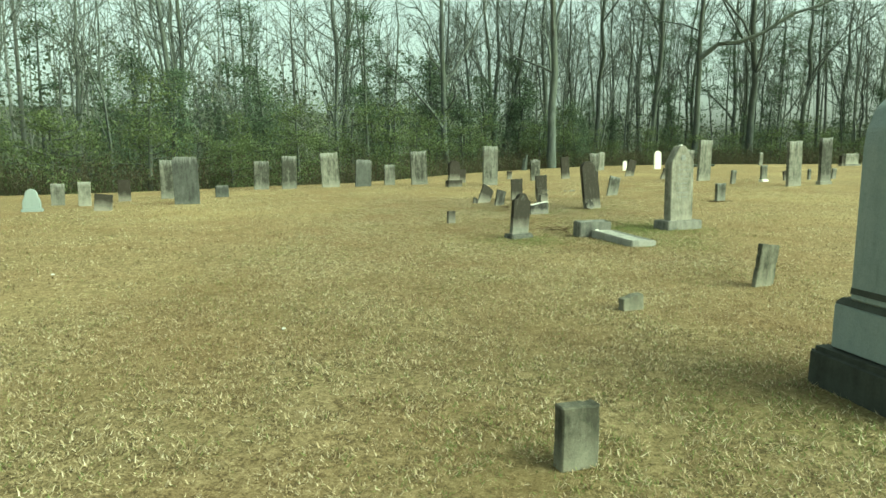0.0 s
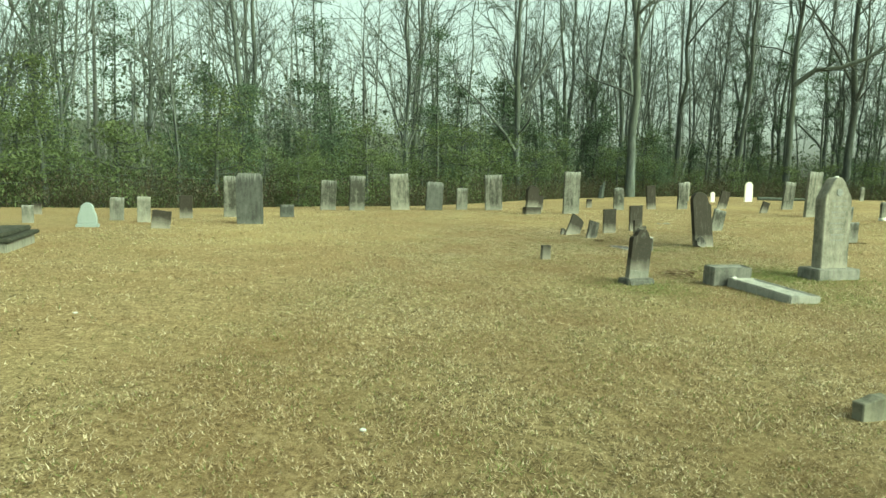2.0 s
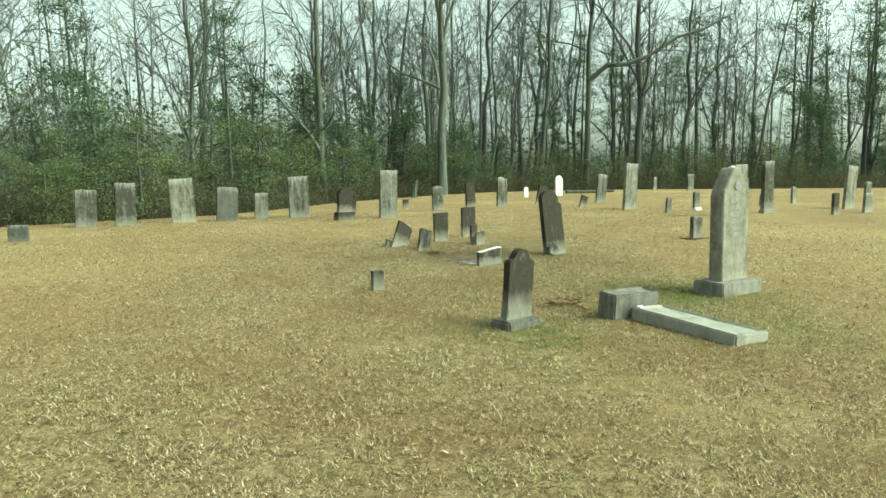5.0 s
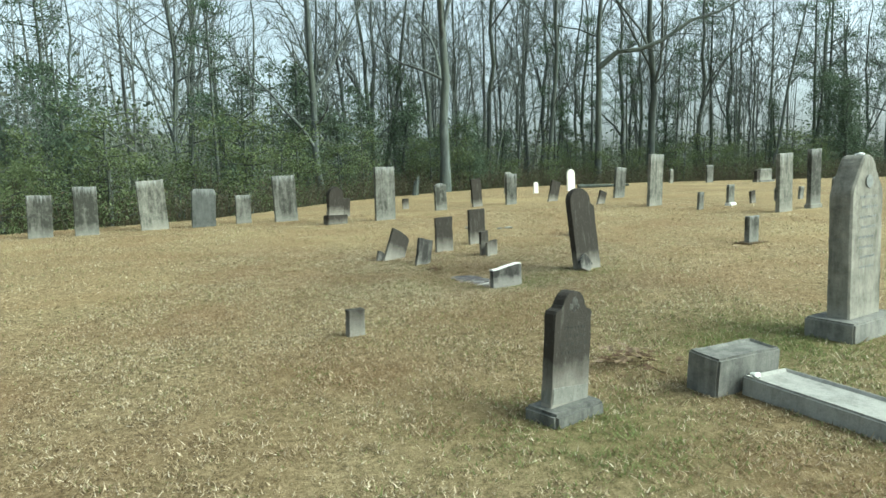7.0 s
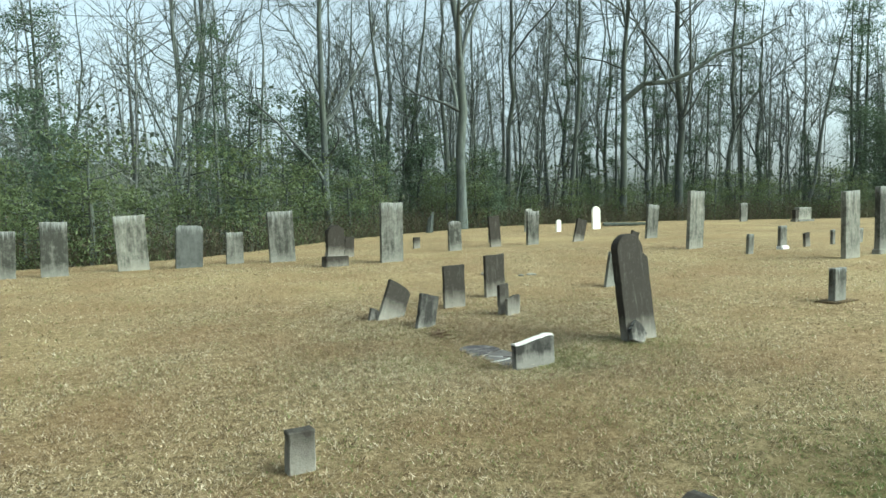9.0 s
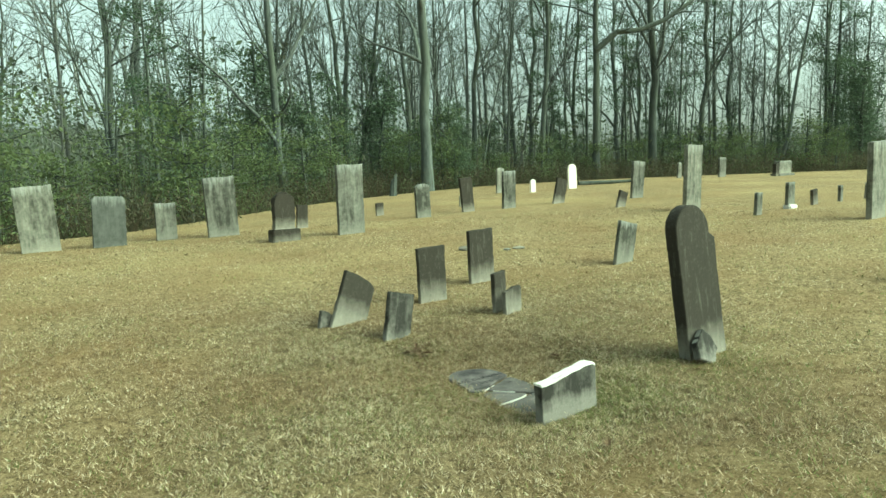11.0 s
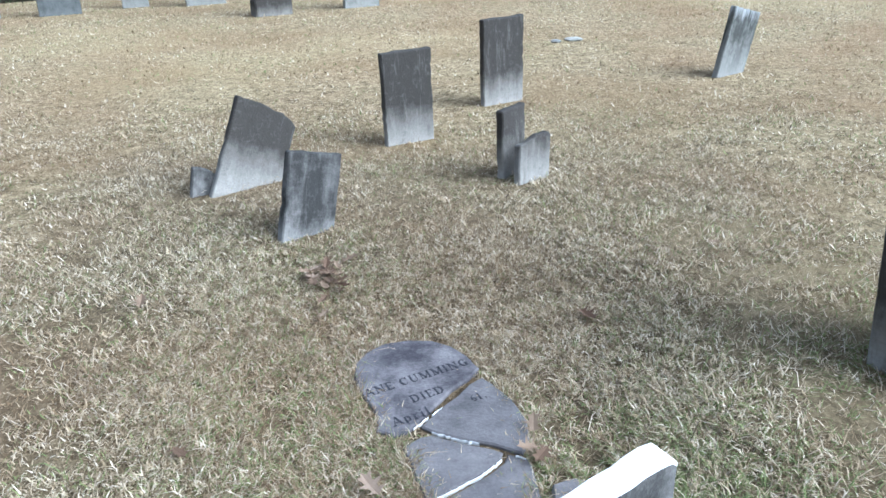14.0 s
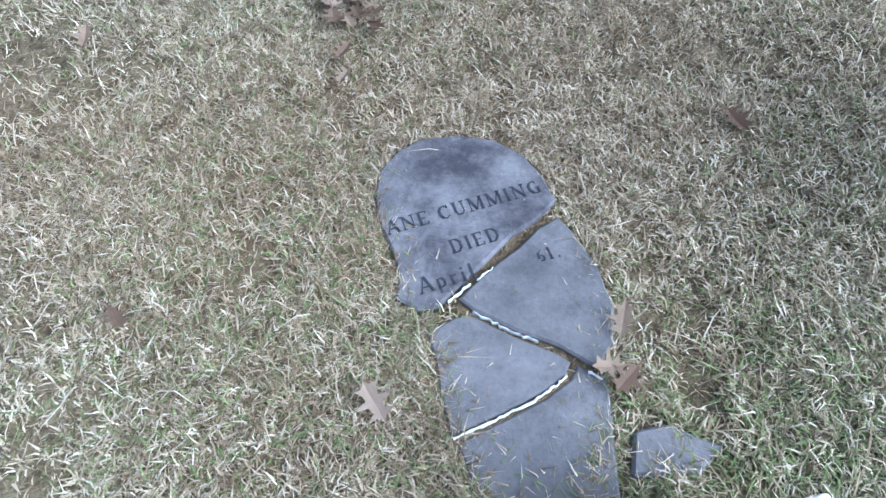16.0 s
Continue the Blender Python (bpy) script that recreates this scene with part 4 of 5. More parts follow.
# cracked grave cover: hollowed head block and a long slab with a raised rim
cover = empty("grave_cover", standing(2.02, 11.28, 22), "grey stone grave cover with a hollowed head block, green-tinged", "grave cover")
BLOCK = pose(-0.20, 0.50, -0.08, 3, 0, 0)
part("head_block", tray_mesh(0.60, 0.26, 0.345, 0.028, 0.016, 31), CONCRETE, cover, "block with a worn hollow top", at=BLOCK)
SLABTOP = pose(-0.08, -0.29, -0.08, 1, 1.5, 0)
part("cover_slab", tray_mesh(0.43, 1.28, 0.19, 0.032, 0.018, 33), COVER, cover, "pale slab with a raised rim", at=SLABTOP)
chip_piece = bmesh.new()
bmesh.ops.create_icosphere(chip_piece, subdivisions=2, radius=0.03)
for v in chip_piece.verts:
    v.co = v.co + noise.noise_vector(v.co * 30) * 0.02
    v.co.z *= 0.6
part("broken_corner", chip_piece, BROKEN, cover, "white broken corner chip", at=SLABTOP @ pose(-0.13, 0.60, 0.19))

# large die with carved shoulders on a wide base
big = empty("monument", standing(3.38, 12.86, 28), "tall pale marble gravestone with gabled top on a broad base", "gravestone")
part("base", box_mesh(0.80, 0.42, 0.27, 41, 0.015), CONCRETE, big, "dark grey stone base", at=pose(0, 0, -0.10))
die = part("tablet", slab_mesh(outline("gable", 0.53, 1.385, 0.01), 0.19, 43, 0.004, 0.02), MARBLE_FACE, big, at=pose(0, 0, 0.165, -1.0, -0.5, 0))
# white crust on the gable tip, built as a small added knob
knob = bmesh.new()
bmesh.ops.create_icosphere(knob, subdivisions=2, radius=0.034)
for v in knob.verts:
    v.co = Vector((v.co.x, v.co.y * 1.3, v.co.z * 0.45)) + noise.noise_vector(v.co * 40) * 0.012
part("finial", knob, BROKEN, die, "white crust on the tip", at=pose(0, -0.02, 1.385))
engraved(die, 8, 0.30, 1.03, 0.085, -0.0955, FAINT)
ring = bmesh.new()
bmesh.ops.create_circle(ring, cap_ends=True, segments=20, radius=0.055)
geo = bmesh.ops.extrude_face_region(ring, geom=ring.faces[:])
bmesh.ops.translate(ring, vec=(0, 0, 0.012), verts=[v for v in geo["geom"] if isinstance(v, bmesh.types.BMVert)])
part("rosette", ring, FAINT, die, "worn carved round emblem", at=pose(0, -0.095, 1.16, 90, 0, 0))

# blue-grey granite monument beside the start
ob_m = empty("granite_monument", standing(2.75, 3.92, 17), "large blue-grey granite monument on a stepped base", "monument")
part("lower_base", box_mesh(0.95, 0.88, 0.35, 51, 0.035, 0.012), GRANITE_ROUGH, ob_m, "rough dark granite lower base", at=pose(0, 0, -0.10))
part("upper_base", box_mesh(0.785, 0.66, 0.285, 52, 0.008, 0.001), GRANITE, ob_m, at=pose(0, 0, 0.262))
part("weathering", box_mesh(0.785, 0.66, 0.04, 53, 0.004, 0.001, 0.92), GRANITE_ROUGH, ob_m, "dark sloping wash", at=pose(0, 0, 0.548))
part("die", slab_mesh(outline("gothic", 0.75, 1.33, 0.0), 0.46, 54, 0.001, 0.012, rough=False), GRANITE, ob_m, at=pose(0, 0, 0.586))
part("carved_band", box_mesh(0.764, 0.474, 0.08, 55, 0.02, 0.012), GRANITE_ROUGH, ob_m, "carved leaf band", at=pose(0, 0, 0.61))

# carved stone with its base in the far row
carved = empty("headstone", standing(-2.02, 27.05, 28), "carved dark marble headstone with a rounded top on a base", "gravestone", "old headstones")
part("base", box_mesh(0.62, 0.32, 0.36, 61, 0.02, 0.02), MARBLE_DARK, carved, at=pose(0, 0, -0.1))
part("tablet", slab_mesh(outline("round", 0.46, 0.80, 0.0), 0.20, 62, 0.03), MARBLE_DARK, carved, at=pose(0, 0, 0.25))

# small stone on a low flat brown patch
pad = empty("headstone", standing(5.98, 19.15, 28), "small grey headstone on a low brown patch", "gravestone", "old headstones")
part("footing", box_mesh(0.66, 0.34, 0.05, 63, 0.02, 0.012), LITTER, pad, "low flat brown collar round the foot", at=pose(0, 0, -0.032))
part("tablet", slab_mesh(outline("square", 0.30, 0.49, 0.0), 0.10, 64), MARBLE_GREY, pad, at=pose(0, 0, 0.005))

foot4 = empty("headstone", standing(10.16, 27.85, 28), "narrow grey headstone on a chipped white foot", "gravestone", "old headstones")
part("foot_block", box_mesh(0.36, 0.2, 0.16, 65, 0.03, 0.02), BROKEN, foot4, at=pose(0.03, 0, -0.06))
part("tablet", slab_mesh(outline("square", 0.30, 0.56, 0.0), 0.09, 66), MARBLE_GREY, foot4, at=pose(0, 0, 0.09))

wide = empty("monument", standing(21.9, 46.2, 28), "wide pale granite monument near the wood", "gravestone")
part("base", box_mesh(1.5, 0.5, 0.22, 67), CONCRETE, wide, at=pose(0, 0, -0.1))
part("die", box_mesh(1.2, 0.3, 0.66, 68), MARBLE_PALE, wide, at=pose(0, 0, 0.11))
part("side_stone", box_mesh(0.3, 0.2, 0.7, 69), MARBLE_DARK, wide, at=pose(-0.85, -0.1, -0.05))

slender = empty("headstone", standing(11.58, 25.85, 28), "very tall slender grey marble tablet with a pale foot", "gravestone", "old headstones")
part("foot_block", box_mesh(0.62, 0.2, 0.2, 78, 0.02), MARBLE_PALE, slender, at=pose(0, 0, -0.08))
part("tablet", slab_mesh(outline("square", 0.52, 1.56, 0.0), 0.13, 79), MARBLE_GREY, slender, at=pose(0, 0, 0.11, 0, -1.5, 0))

bell = empty("headstone", standing(-11.45, 15.35, 28), "pale blue-green bell-shaped granite headstone", "gravestone", "old headstones")
part("base", box_mesh(0.46, 0.28, 0.16, 72), PALE_BLUE, bell, at=pose(0, 0, -0.09))
part("tablet", slab_mesh(outline("bell", 0.40, 0.49, 0.0), 0.15, 73, 0.002, 0.015, rough=False), PALE_BLUE, bell, at=pose(0, 0, 0.065))

# low box tomb and a dark ledger
tomb = empty("box_tomb", standing(-9.90, 11.15, 28), "low box tomb with a dark stepped top on a pale base", "tomb")
part("base", box_mesh(0.80, 1.60, 0.20, 74, 0.02, 0.012), MARBLE_PALE, tomb, "pale worn stone base", at=pose(0, 0, -0.04))
part("lower_slab", box_mesh(0.90, 1.72, 0.07, 75, 0.02, 0.008), LEDGER, tomb, at=pose(0.02, 0, 0.162))
part("top_slab", box_mesh(0.78, 1.58, 0.07, 77, 0.02, 0.008), LEDGER, tomb, at=pose(-0.03, 0.02, 0.234, 0, -1, 0))
ledger = part("ledger_stone", box_mesh(1.05, 1.95, 0.20, 76, 0.02), LEDGER, at=standing(-12.65, 12.2, 28, dz=-0.07))
tagged(ledger, "dark flat ledger stone lying in the grass", "tomb")


# ---- woods ----
# leaf colours lightened and greyed to carry distant haze
HAZED_MIXED = foliage_material("hazed_undergrowth", (0.0, (0.085, 0.105, 0.068)), (0.4, (0.11, 0.128, 0.085)), (0.7, (0.145, 0.145, 0.108)), (1.0, (0.11, 0.145, 0.078)))
class Tubes:
    """Collects tapered tubes into one mesh."""

    def __init__(self):
        self.v, self.q, self.count = [], [], 0

    def add(self, pts, radii, sides):
        pts, radii = np.asarray(pts, float), np.asarray(radii, float)
        t = np.gradient(pts, axis=0)
        t /= np.linalg.norm(t, axis=1)[:, None] + 1e-9
        ref = np.where(np.abs(t[:, 2:3]) > 0.9, np.array([[1.0, 0, 0]]), np.array([[0, 0, 1.0]]))
        s = np.cross(t, ref)
        s /= np.linalg.norm(s, axis=1)[:, None] + 1e-9
        u = np.cross(t, s)
        a = np.arange(sides) * 2 * np.pi / sides
        ring = pts[:, None] + radii[:, None, None] * (s[:, None] * np.cos(a)[None, :, None] + u[:, None] * np.sin(a)[None, :, None])
        self.v.append(ring.reshape(-1, 3))
        i = np.arange(len(pts) - 1)[:, None] * sides
        j = np.arange(sides)[None]
        k = (j + 1) % sides
        q = np.stack([i + j, i + k, i + sides + k, i + sides + j], -1).reshape(-1, 4) + self.count
        self.q.append(q)
        self.count += len(pts) * sides

    def mesh(self, name, material):
        return soup(name, np.concatenate(self.v), [np.concatenate(self.q)], material, True)


def limb(r, start, heading, length, bend, steps):
    """A wandering, slightly rising line."""
    pts, d = [np.array(start, float)], np.array(heading, float)
    for _ in range(steps):
        d = d + r.normal(0, bend, 3) + np.array([0, 0, 0.07])
        d /= np.linalg.norm(d)
        pts.append(pts[-1] + d * length / steps)
    return np.array(pts)


def along(pts, k):
    f = k * (len(pts) - 1)
    i = min(int(f), len(pts) - 2)
    return pts[i] + (pts[i + 1] - pts[i]) * (f - i), pts[i + 1] - pts[i]


def fork(r, direction, spread):
    d = direction / np.linalg.norm(direction)
    side = r.normal(0, 1, 3)
    side -= d * side.dot(d)
    side /= np.linalg.norm(side)
    return d * math.cos(spread) + side * math.sin(spread)


def tree_meshes(seed, tall, girth, first, limbs, wobble=0.05, lean=(0, 0), twin=False, subs=6, leaders=3):
    """A bare winter tree: the trunk mesh and the crown of branches and twigs."""
    r = np.random.default_rng(seed)
    trunk, crown = Tubes(), Tubes()
    stems = []
    for k in range(2 if twin else 1):
        lx, ly = lean if not twin else (lean[0] + (0.16 if k else -0.10), lean[1])
        n = 12
        pts = np.array([[0, 0, -0.5]] + [[lx * tall * i / n, ly * tall * i / n, tall * i / n] for i in range(n + 1)])
        pts[3:, :2] += np.cumsum(r.normal(0, wobble * 2.6, (n - 1, 2)), axis=0) * 0.5
        rad = girth * (1 - np.linspace(0, 1, n + 2) * 0.86) ** 0.9
        rad[:2] *= (1.7, 1.25)
        trunk.add(pts, rad, 9)
        stems.append((pts, rad))
    for pts, rad in stems:
        for i in range(limbs // len(stems)):
            leader = i < leaders
            k = first + (1 - first) * (r.random() ** 0.8 * 0.98 if not leader else r.uniform(0.02, 0.4))
            p, d = along(pts, k)
            h = fork(r, d, r.uniform(0.28, 0.6) if leader else r.uniform(0.5, 1.25))
            L = tall * (r.uniform(0.38, 0.55) if leader else r.uniform(0.14, 0.34)) * (1.15 - k * 0.6)
            a = limb(r, p, h, L, 0.13 if leader else 0.18, 6)
            g = max(0.02, girth * (1 - k * 0.85) * (r.uniform(0.5, 0.72) if leader else r.uniform(0.22, 0.45)))
            crown.add(a, np.linspace(g, 0.018, 7), 5)
            for _ in range(subs + 2 * leader):
                kk = r.uniform(0.2, 1.0)
                p2, d2 = along(a, kk)
                b = limb(r, p2, fork(r, d2, r.uniform(0.4, 0.95)), L * r.uniform(0.25, 0.55), 0.2, 4)
                crown.add(b, np.linspace(max(0.019, g * 0.36), 0.009, 5), 4)
                for _ in range(5):
                    p3, d3 = along(b, r.uniform(0.2, 1.0))
                    c = limb(r, p3, fork(r, d3, r.uniform(0.4, 0.9)), L * r.uniform(0.10, 0.26), 0.22, 2)
                    crown.add(c, np.linspace(0.012, 0.006, 3), 3)
    return trunk, crown


def cards(r, centres, spread, count, size, flat=0.6):
    """Leaf-shaped quads scattered round centres."""
    n = len(centres) * count
    c = np.repeat(np.asarray(centres, float), count, axis=0) + r.normal(0, 1, (n, 3)) * np.repeat(np.asarray(spread, float).reshape(-1, 1) * np.ones((len(centres), 1)), count, axis=0) * np.array([1, 1, flat])
    a = r.normal(0, 1, (n, 3))
    a /= np.linalg.norm(a, axis=1)[:, None]
    b = np.cross(a, r.normal(0, 1, (n, 3)))
    b /= np.linalg.norm(b, axis=1)[:, None]
    s = size * r.uniform(0.5, 1.4, (n, 1))
    v = np.stack([c - a * s, c + b * s * 0.45, c + a * s, c - b * s * 0.45], 1).reshape(-1, 3)
    return v, np.arange(n * 4).reshape(-1, 4)


def evergreen_meshes(seed, tall, wide, leaf, clumps, per, low=0.15, cone=0.5):
    """A broadleaf or cedar-like evergreen: trunk with boughs, and foliage in clumps with gaps."""
    r = np.random.default_rng(seed)
    wood, centres, spread = Tubes(), [], []
    pts = limb(r, (0, 0, -0.3), (0, 0, 1), tall, 0.05, 8)
    wood.add(pts, np.linspace(0.035 * tall ** 0.8, 0.02, 9), 7)
    for _ in range(clumps):
        k = low + (0.98 - low) * r.random()
        p, _ = along(pts, k)
        reach = wide * (1 - cone * k) * r.uniform(0.25, 1.0)
        a = r.uniform(0, 2 * np.pi)
        tip = p + np.array([math.cos(a) * reach, math.sin(a) * reach, r.uniform(-0.1, 0.35) * reach])
        wood.add([p, (p + tip) / 2 + r.normal(0, 0.08, 3), tip], (0.03, 0.02, 0.008), 4)
        for q in (0.55, 1.0):
            centres.append(p + (tip - p) * q)
            spread.append(wide * r.uniform(0.10, 0.22))
    v, f = cards(r, centres, spread, per, leaf)
    return wood, (v, f)


def pine_meshes(seed, tall):
    """A tall pine with a bare stem and tufted crown."""
    r = np.random.default_rng(seed)
    wood, centres = Tubes(), []
    pts = limb(r, (0, 0, -0.4), (0, 0, 1), tall, 0.02, 10)
    wood.add(pts, np.linspace(0.16, 0.03, 11), 8)
    for _ in range(30):
        k = r.uniform(0.38, 1.0)
        p, _ = along(pts, k)
        a, reach = r.uniform(0, 2 * np.pi), r.uniform(0.8, 2.6) * (1.25 - k * 0.7)
        tip = p + np.array([math.cos(a) * reach, math.sin(a) * reach, r.uniform(0.0, 0.5) * reach])
        wood.add([p, (p + tip) / 2 + r.normal(0, 0.12, 3), tip], (0.04, 0.025, 0.01), 4)
        centres += [p + (tip - p) * q for q in (0.6, 0.85, 1.0)]
    v, f = cards(r, centres, 0.36, 52, 0.065)
    return wood, (v, f)


def plant(kind, wood, leaves, bark, leaf_material, label, category):
    """Makes the first plant of a kind, its meshes kept for the copies."""
    ob = new(kind)
    tagged(ob, label, category, "trees of the wood" if category == "tree" else "undergrowth of the wood")
    part("trunk", wood.mesh("trunk", bark), bark, ob)
    if isinstance(leaves, Tubes):
        part("crown", leaves.mesh("crown", leaf_material), leaf_material, ob)
    else:
        part("crown", soup("crown", leaves[0], [leaves[1]], leaf_material), leaf_material, ob)
    return ob


class Grove:
    """Prototypes that stand at their first place and are copied to the next ones."""

    def __init__(self, ob):
        self.ob, self.used = ob, False

    def at(self, x, y, turn=0.0, size=1.0):
        m = pose(x, y, z_at(x, y) - 0.05, 0, 0, turn) @ Matrix.Scale(size, 4)
        if not self.used:
            self.used, self.ob.matrix_basis = True, m
            return self.ob
        keep = self.ob.scale.copy()
        self.ob.scale = (1, 1, 1)
        c = copy_thing(self.ob, m)
        self.ob.scale = keep
        return c


BARE = "tall bare winter tree with grey bark and fine twigs"
grey = [Grove(plant("bare_tree", *tree_meshes(100 + i, 19 + i * 1.3, 0.20 + 0.03 * (i % 3), 0.20 + 0.06 * (i % 2), 18, 0.085), BARK_GREY, TWIGS, BARE, "tree")) for i in range(4)]
dark = [Grove(plant("bare_tree", *tree_meshes(200 + i, 18 + i * 1.5, 0.17 + 0.04 * (i % 3), 0.17 + 0.08 * (i % 2), 18, 0.13), BARK_DARK, TWIGS, "bare winter tree with dark crooked trunk and branches", "tree")) for i in range(4)]
thin = [Grove(plant("sapling", *tree_meshes(300 + i, 10 + i * 2.0, 0.06 + 0.012 * i, 0.22, 13, 0.05, subs=5), BARK_GREY, TWIGS, "thin bare sapling at the wood's edge", "tree")) for i in range(4)]
twin = Grove(plant("bare_tree", *tree_meshes(401, 19, 0.26, 0.25, 16, 0.07, (0.0, 0), True), BARK_DARK, TWIGS, "dark bare tree forked low into two stems", "tree"))
leaning = Grove(plant("bare_tree", *tree_meshes(402, 17, 0.15, 0.45, 12, 0.05, (0.30, 0.0)), BARK_GREY, TWIGS, "bare tree leaning over to one side", "tree"))
cedar = [Grove(plant("evergreen_tree", *evergreen_meshes(500 + i, 6.5 + i * 1.5, 2.1, 0.075, 64, 40, 0.10, 0.6), BARK_DARK, LEAF_DARK, "dark green evergreen tree in the wood", "tree")) for i in range(3)]
privet = [Grove(plant("evergreen_shrub", *evergreen_meshes(600 + i, 3.2 + i * 0.8, 1.7, 0.06, 42, 40, 0.04, 0.25), BARK_DARK, LEAF_OLIVE, "dense olive-green evergreen shrub at the wood's edge", "shrub")) for i in range(3)]
vines = [Grove(plant("vine_clad_tree", *evergreen_meshes(650 + i, 7.5 + i * 1.2, 2.3, 0.085, 70, 36, 0.05, 0.45), BARK_GREY, LEAF_OLIVE, "tall olive-green vine-clad tree at the wood's edge", "tree")) for i in range(2)]
pine = [Grove(plant("pine_tree", *pine_meshes(700 + i, 16 + 2 * i), BARK_DARK, LEAF_PINE, "tall pine with tufted dark needles", "tree")) for i in range(2)]

pick = random.Random(11)
# trees that stand out
limb_trunk, limb_crown = tree_meshes(403, 20, 0.26, 0.42, 14, 0.05)
level = [(0, 0, 7.6), (1.2, -0.2, 8.6), (2.6, -0.3, 8.7), (4.2, -0.2, 9.3), (6.2, 0.0, 10.6), (8.2, 0.2, 11.2), (10.5, 0.4, 12.4)]
limb_crown.add(level, (0.20, 0.17, 0.15, 0.13, 0.11, 0.08, 0.04), 7)
limb_rng = np.random.default_rng(9)
for q in limb_rng.uniform(0.15, 1.0, 16):
    p, d = along(np.array(level), q)
    twig = limb(limb_rng, p, fork(limb_rng, d, 0.9), limb_rng.uniform(1.2, 3.0), 0.2, 4)
    limb_crown.add(twig, np.linspace(0.05, 0.012, 5), 4)
    for _ in range(5):
        p2, d2 = along(twig, limb_rng.uniform(0.3, 1.0))
        limb_crown.add(limb(limb_rng, p2, fork(limb_rng, d2, 0.8), 0.9, 0.2, 2), (0.018, 0.012, 0.008), 3)
Grove(plant("bare_tree", limb_trunk, limb_crown, BARK_DARK, BARK_DARK, "dark bare tree with one great level limb", "tree")).at(13.7, 52.0, 0, 1.0)
grey[2].at(2.9, 45.7, 20, 1.15), dark[3].at(7.2, 57.2, 200, 1.2), grey[3].at(11.1, 54.8, 75, 1.0), twin.at(-0.8, 55.9, 10, 0.9), dark[0].at(-23.6, 60.4, 140, 1.0)
grey[1].at(-12.4, 52.8, 300, 1.2), dark[2].at(18.4, 54.7, 90, 1.2), leaning.at(28.0, 56.0, 20, 1.0), leaning.at(29.5, 58.5, 60, 1.0)
leaning.at(6.4, 52.0, 15, 0.55)
cedar[1].at(-5.2, 47.5, 0, 1.25), cedar[0].at(-9.0, 46.0, 40, 1.2), cedar[2].at(40.5, 56.0, 10, 1.3), cedar[2].at(31.2, 56.0, 70, 0.9), cedar[1].at(33.2, 55.2, 150, 1.0), cedar[0].at(35.0, 57.5, 20, 1.25), cedar[2].at(29.6, 57.5, 260, 0.7), pine[0].at(11.8, 56.0, 20, 0.75), pine[1].at(15.0, 57.5, 210, 0.72), pine[0].at(16.8, 55.0, 100, 0.66), cedar[2].at(-21.5, 39.0, 10, 1.0), cedar[1].at(-16.5, 38.5, 60, 0.9)
cedar[0].at(4.6, 48.0, 50, 0.75), pine[0].at(32.0, 57.0, 0, 1.0), pine[1].at(41.0, 58.0, 0, 1.0), pine[0].at(25.5, 60.0, 80, 1.05), pine[1].at(36.5, 62.0, 130, 1.1), pine[0].at(-7.3, 51.5, 40, 0.62), cedar[1].at(-1.6, 53.0, 90, 1.1), cedar[0].at(0.9, 54.0, 200, 1.15)


def scatter(groves, count, x_range, depth, sizes, spacing, taken):
    done = tries = 0
    while done < count and tries < count * 30:
        tries += 1
        x = pick.uniform(*x_range)
        y = float(np.interp(x, EDGE_X, EDGE_Y)) + pick.uniform(*depth)
        if 23 < x < 40 and pick.random() < 0.55:
            continue
        if any((x - a) ** 2 + (y - b) ** 2 < spacing * spacing for a, b in taken):
            continue
        taken.append((x, y))
        pick.choice(groves).at(x, y, pick.uniform(0, 360), pick.uniform(*sizes))
        done += 1


stems = [(2.9, 45.7), (7.2, 57.2), (11.1, 54.8), (-0.8, 55.9), (-12.4, 52.8), (13.7, 52.0), (18.4, 54.7)]
scatter(grey + dark, 19, (-46, -4), (9, 28), (0.7, 1.0), 2.6, stems)
scatter(grey + dark, 31, (-4, 52), (8, 26), (0.7, 1.05), 1.9, stems)
scatter(pine, 4, (4, 46), (5, 20), (0.75, 1.1), 3.0, stems)
scatter(pine, 4, (-34, -1), (10, 24), (0.7, 1.0), 3.0, stems)
scatter(thin, 24, (-44, 50), (1.5, 16), (0.8, 1.2), 1.4, stems)
bushes = []
scatter(vines, 9, (-44, -13), (2.0, 8.0), (0.55, 0.95), 2.2, bushes)
scatter(privet, 40, (-44, -2), (1.0, 5.5), (0.7, 1.15), 1.4, bushes)
scatter(cedar, 17, (-46, 2), (5.0, 18.0), (0.6, 1.1), 2.5, bushes)
scatter(privet, 26, (-2, 50), (1.0, 5.0), (0.6, 0.95), 1.8, bushes)
scatter(cedar, 18, (0, 52), (3.5, 16.0), (0.45, 0.85), 2.3, bushes)


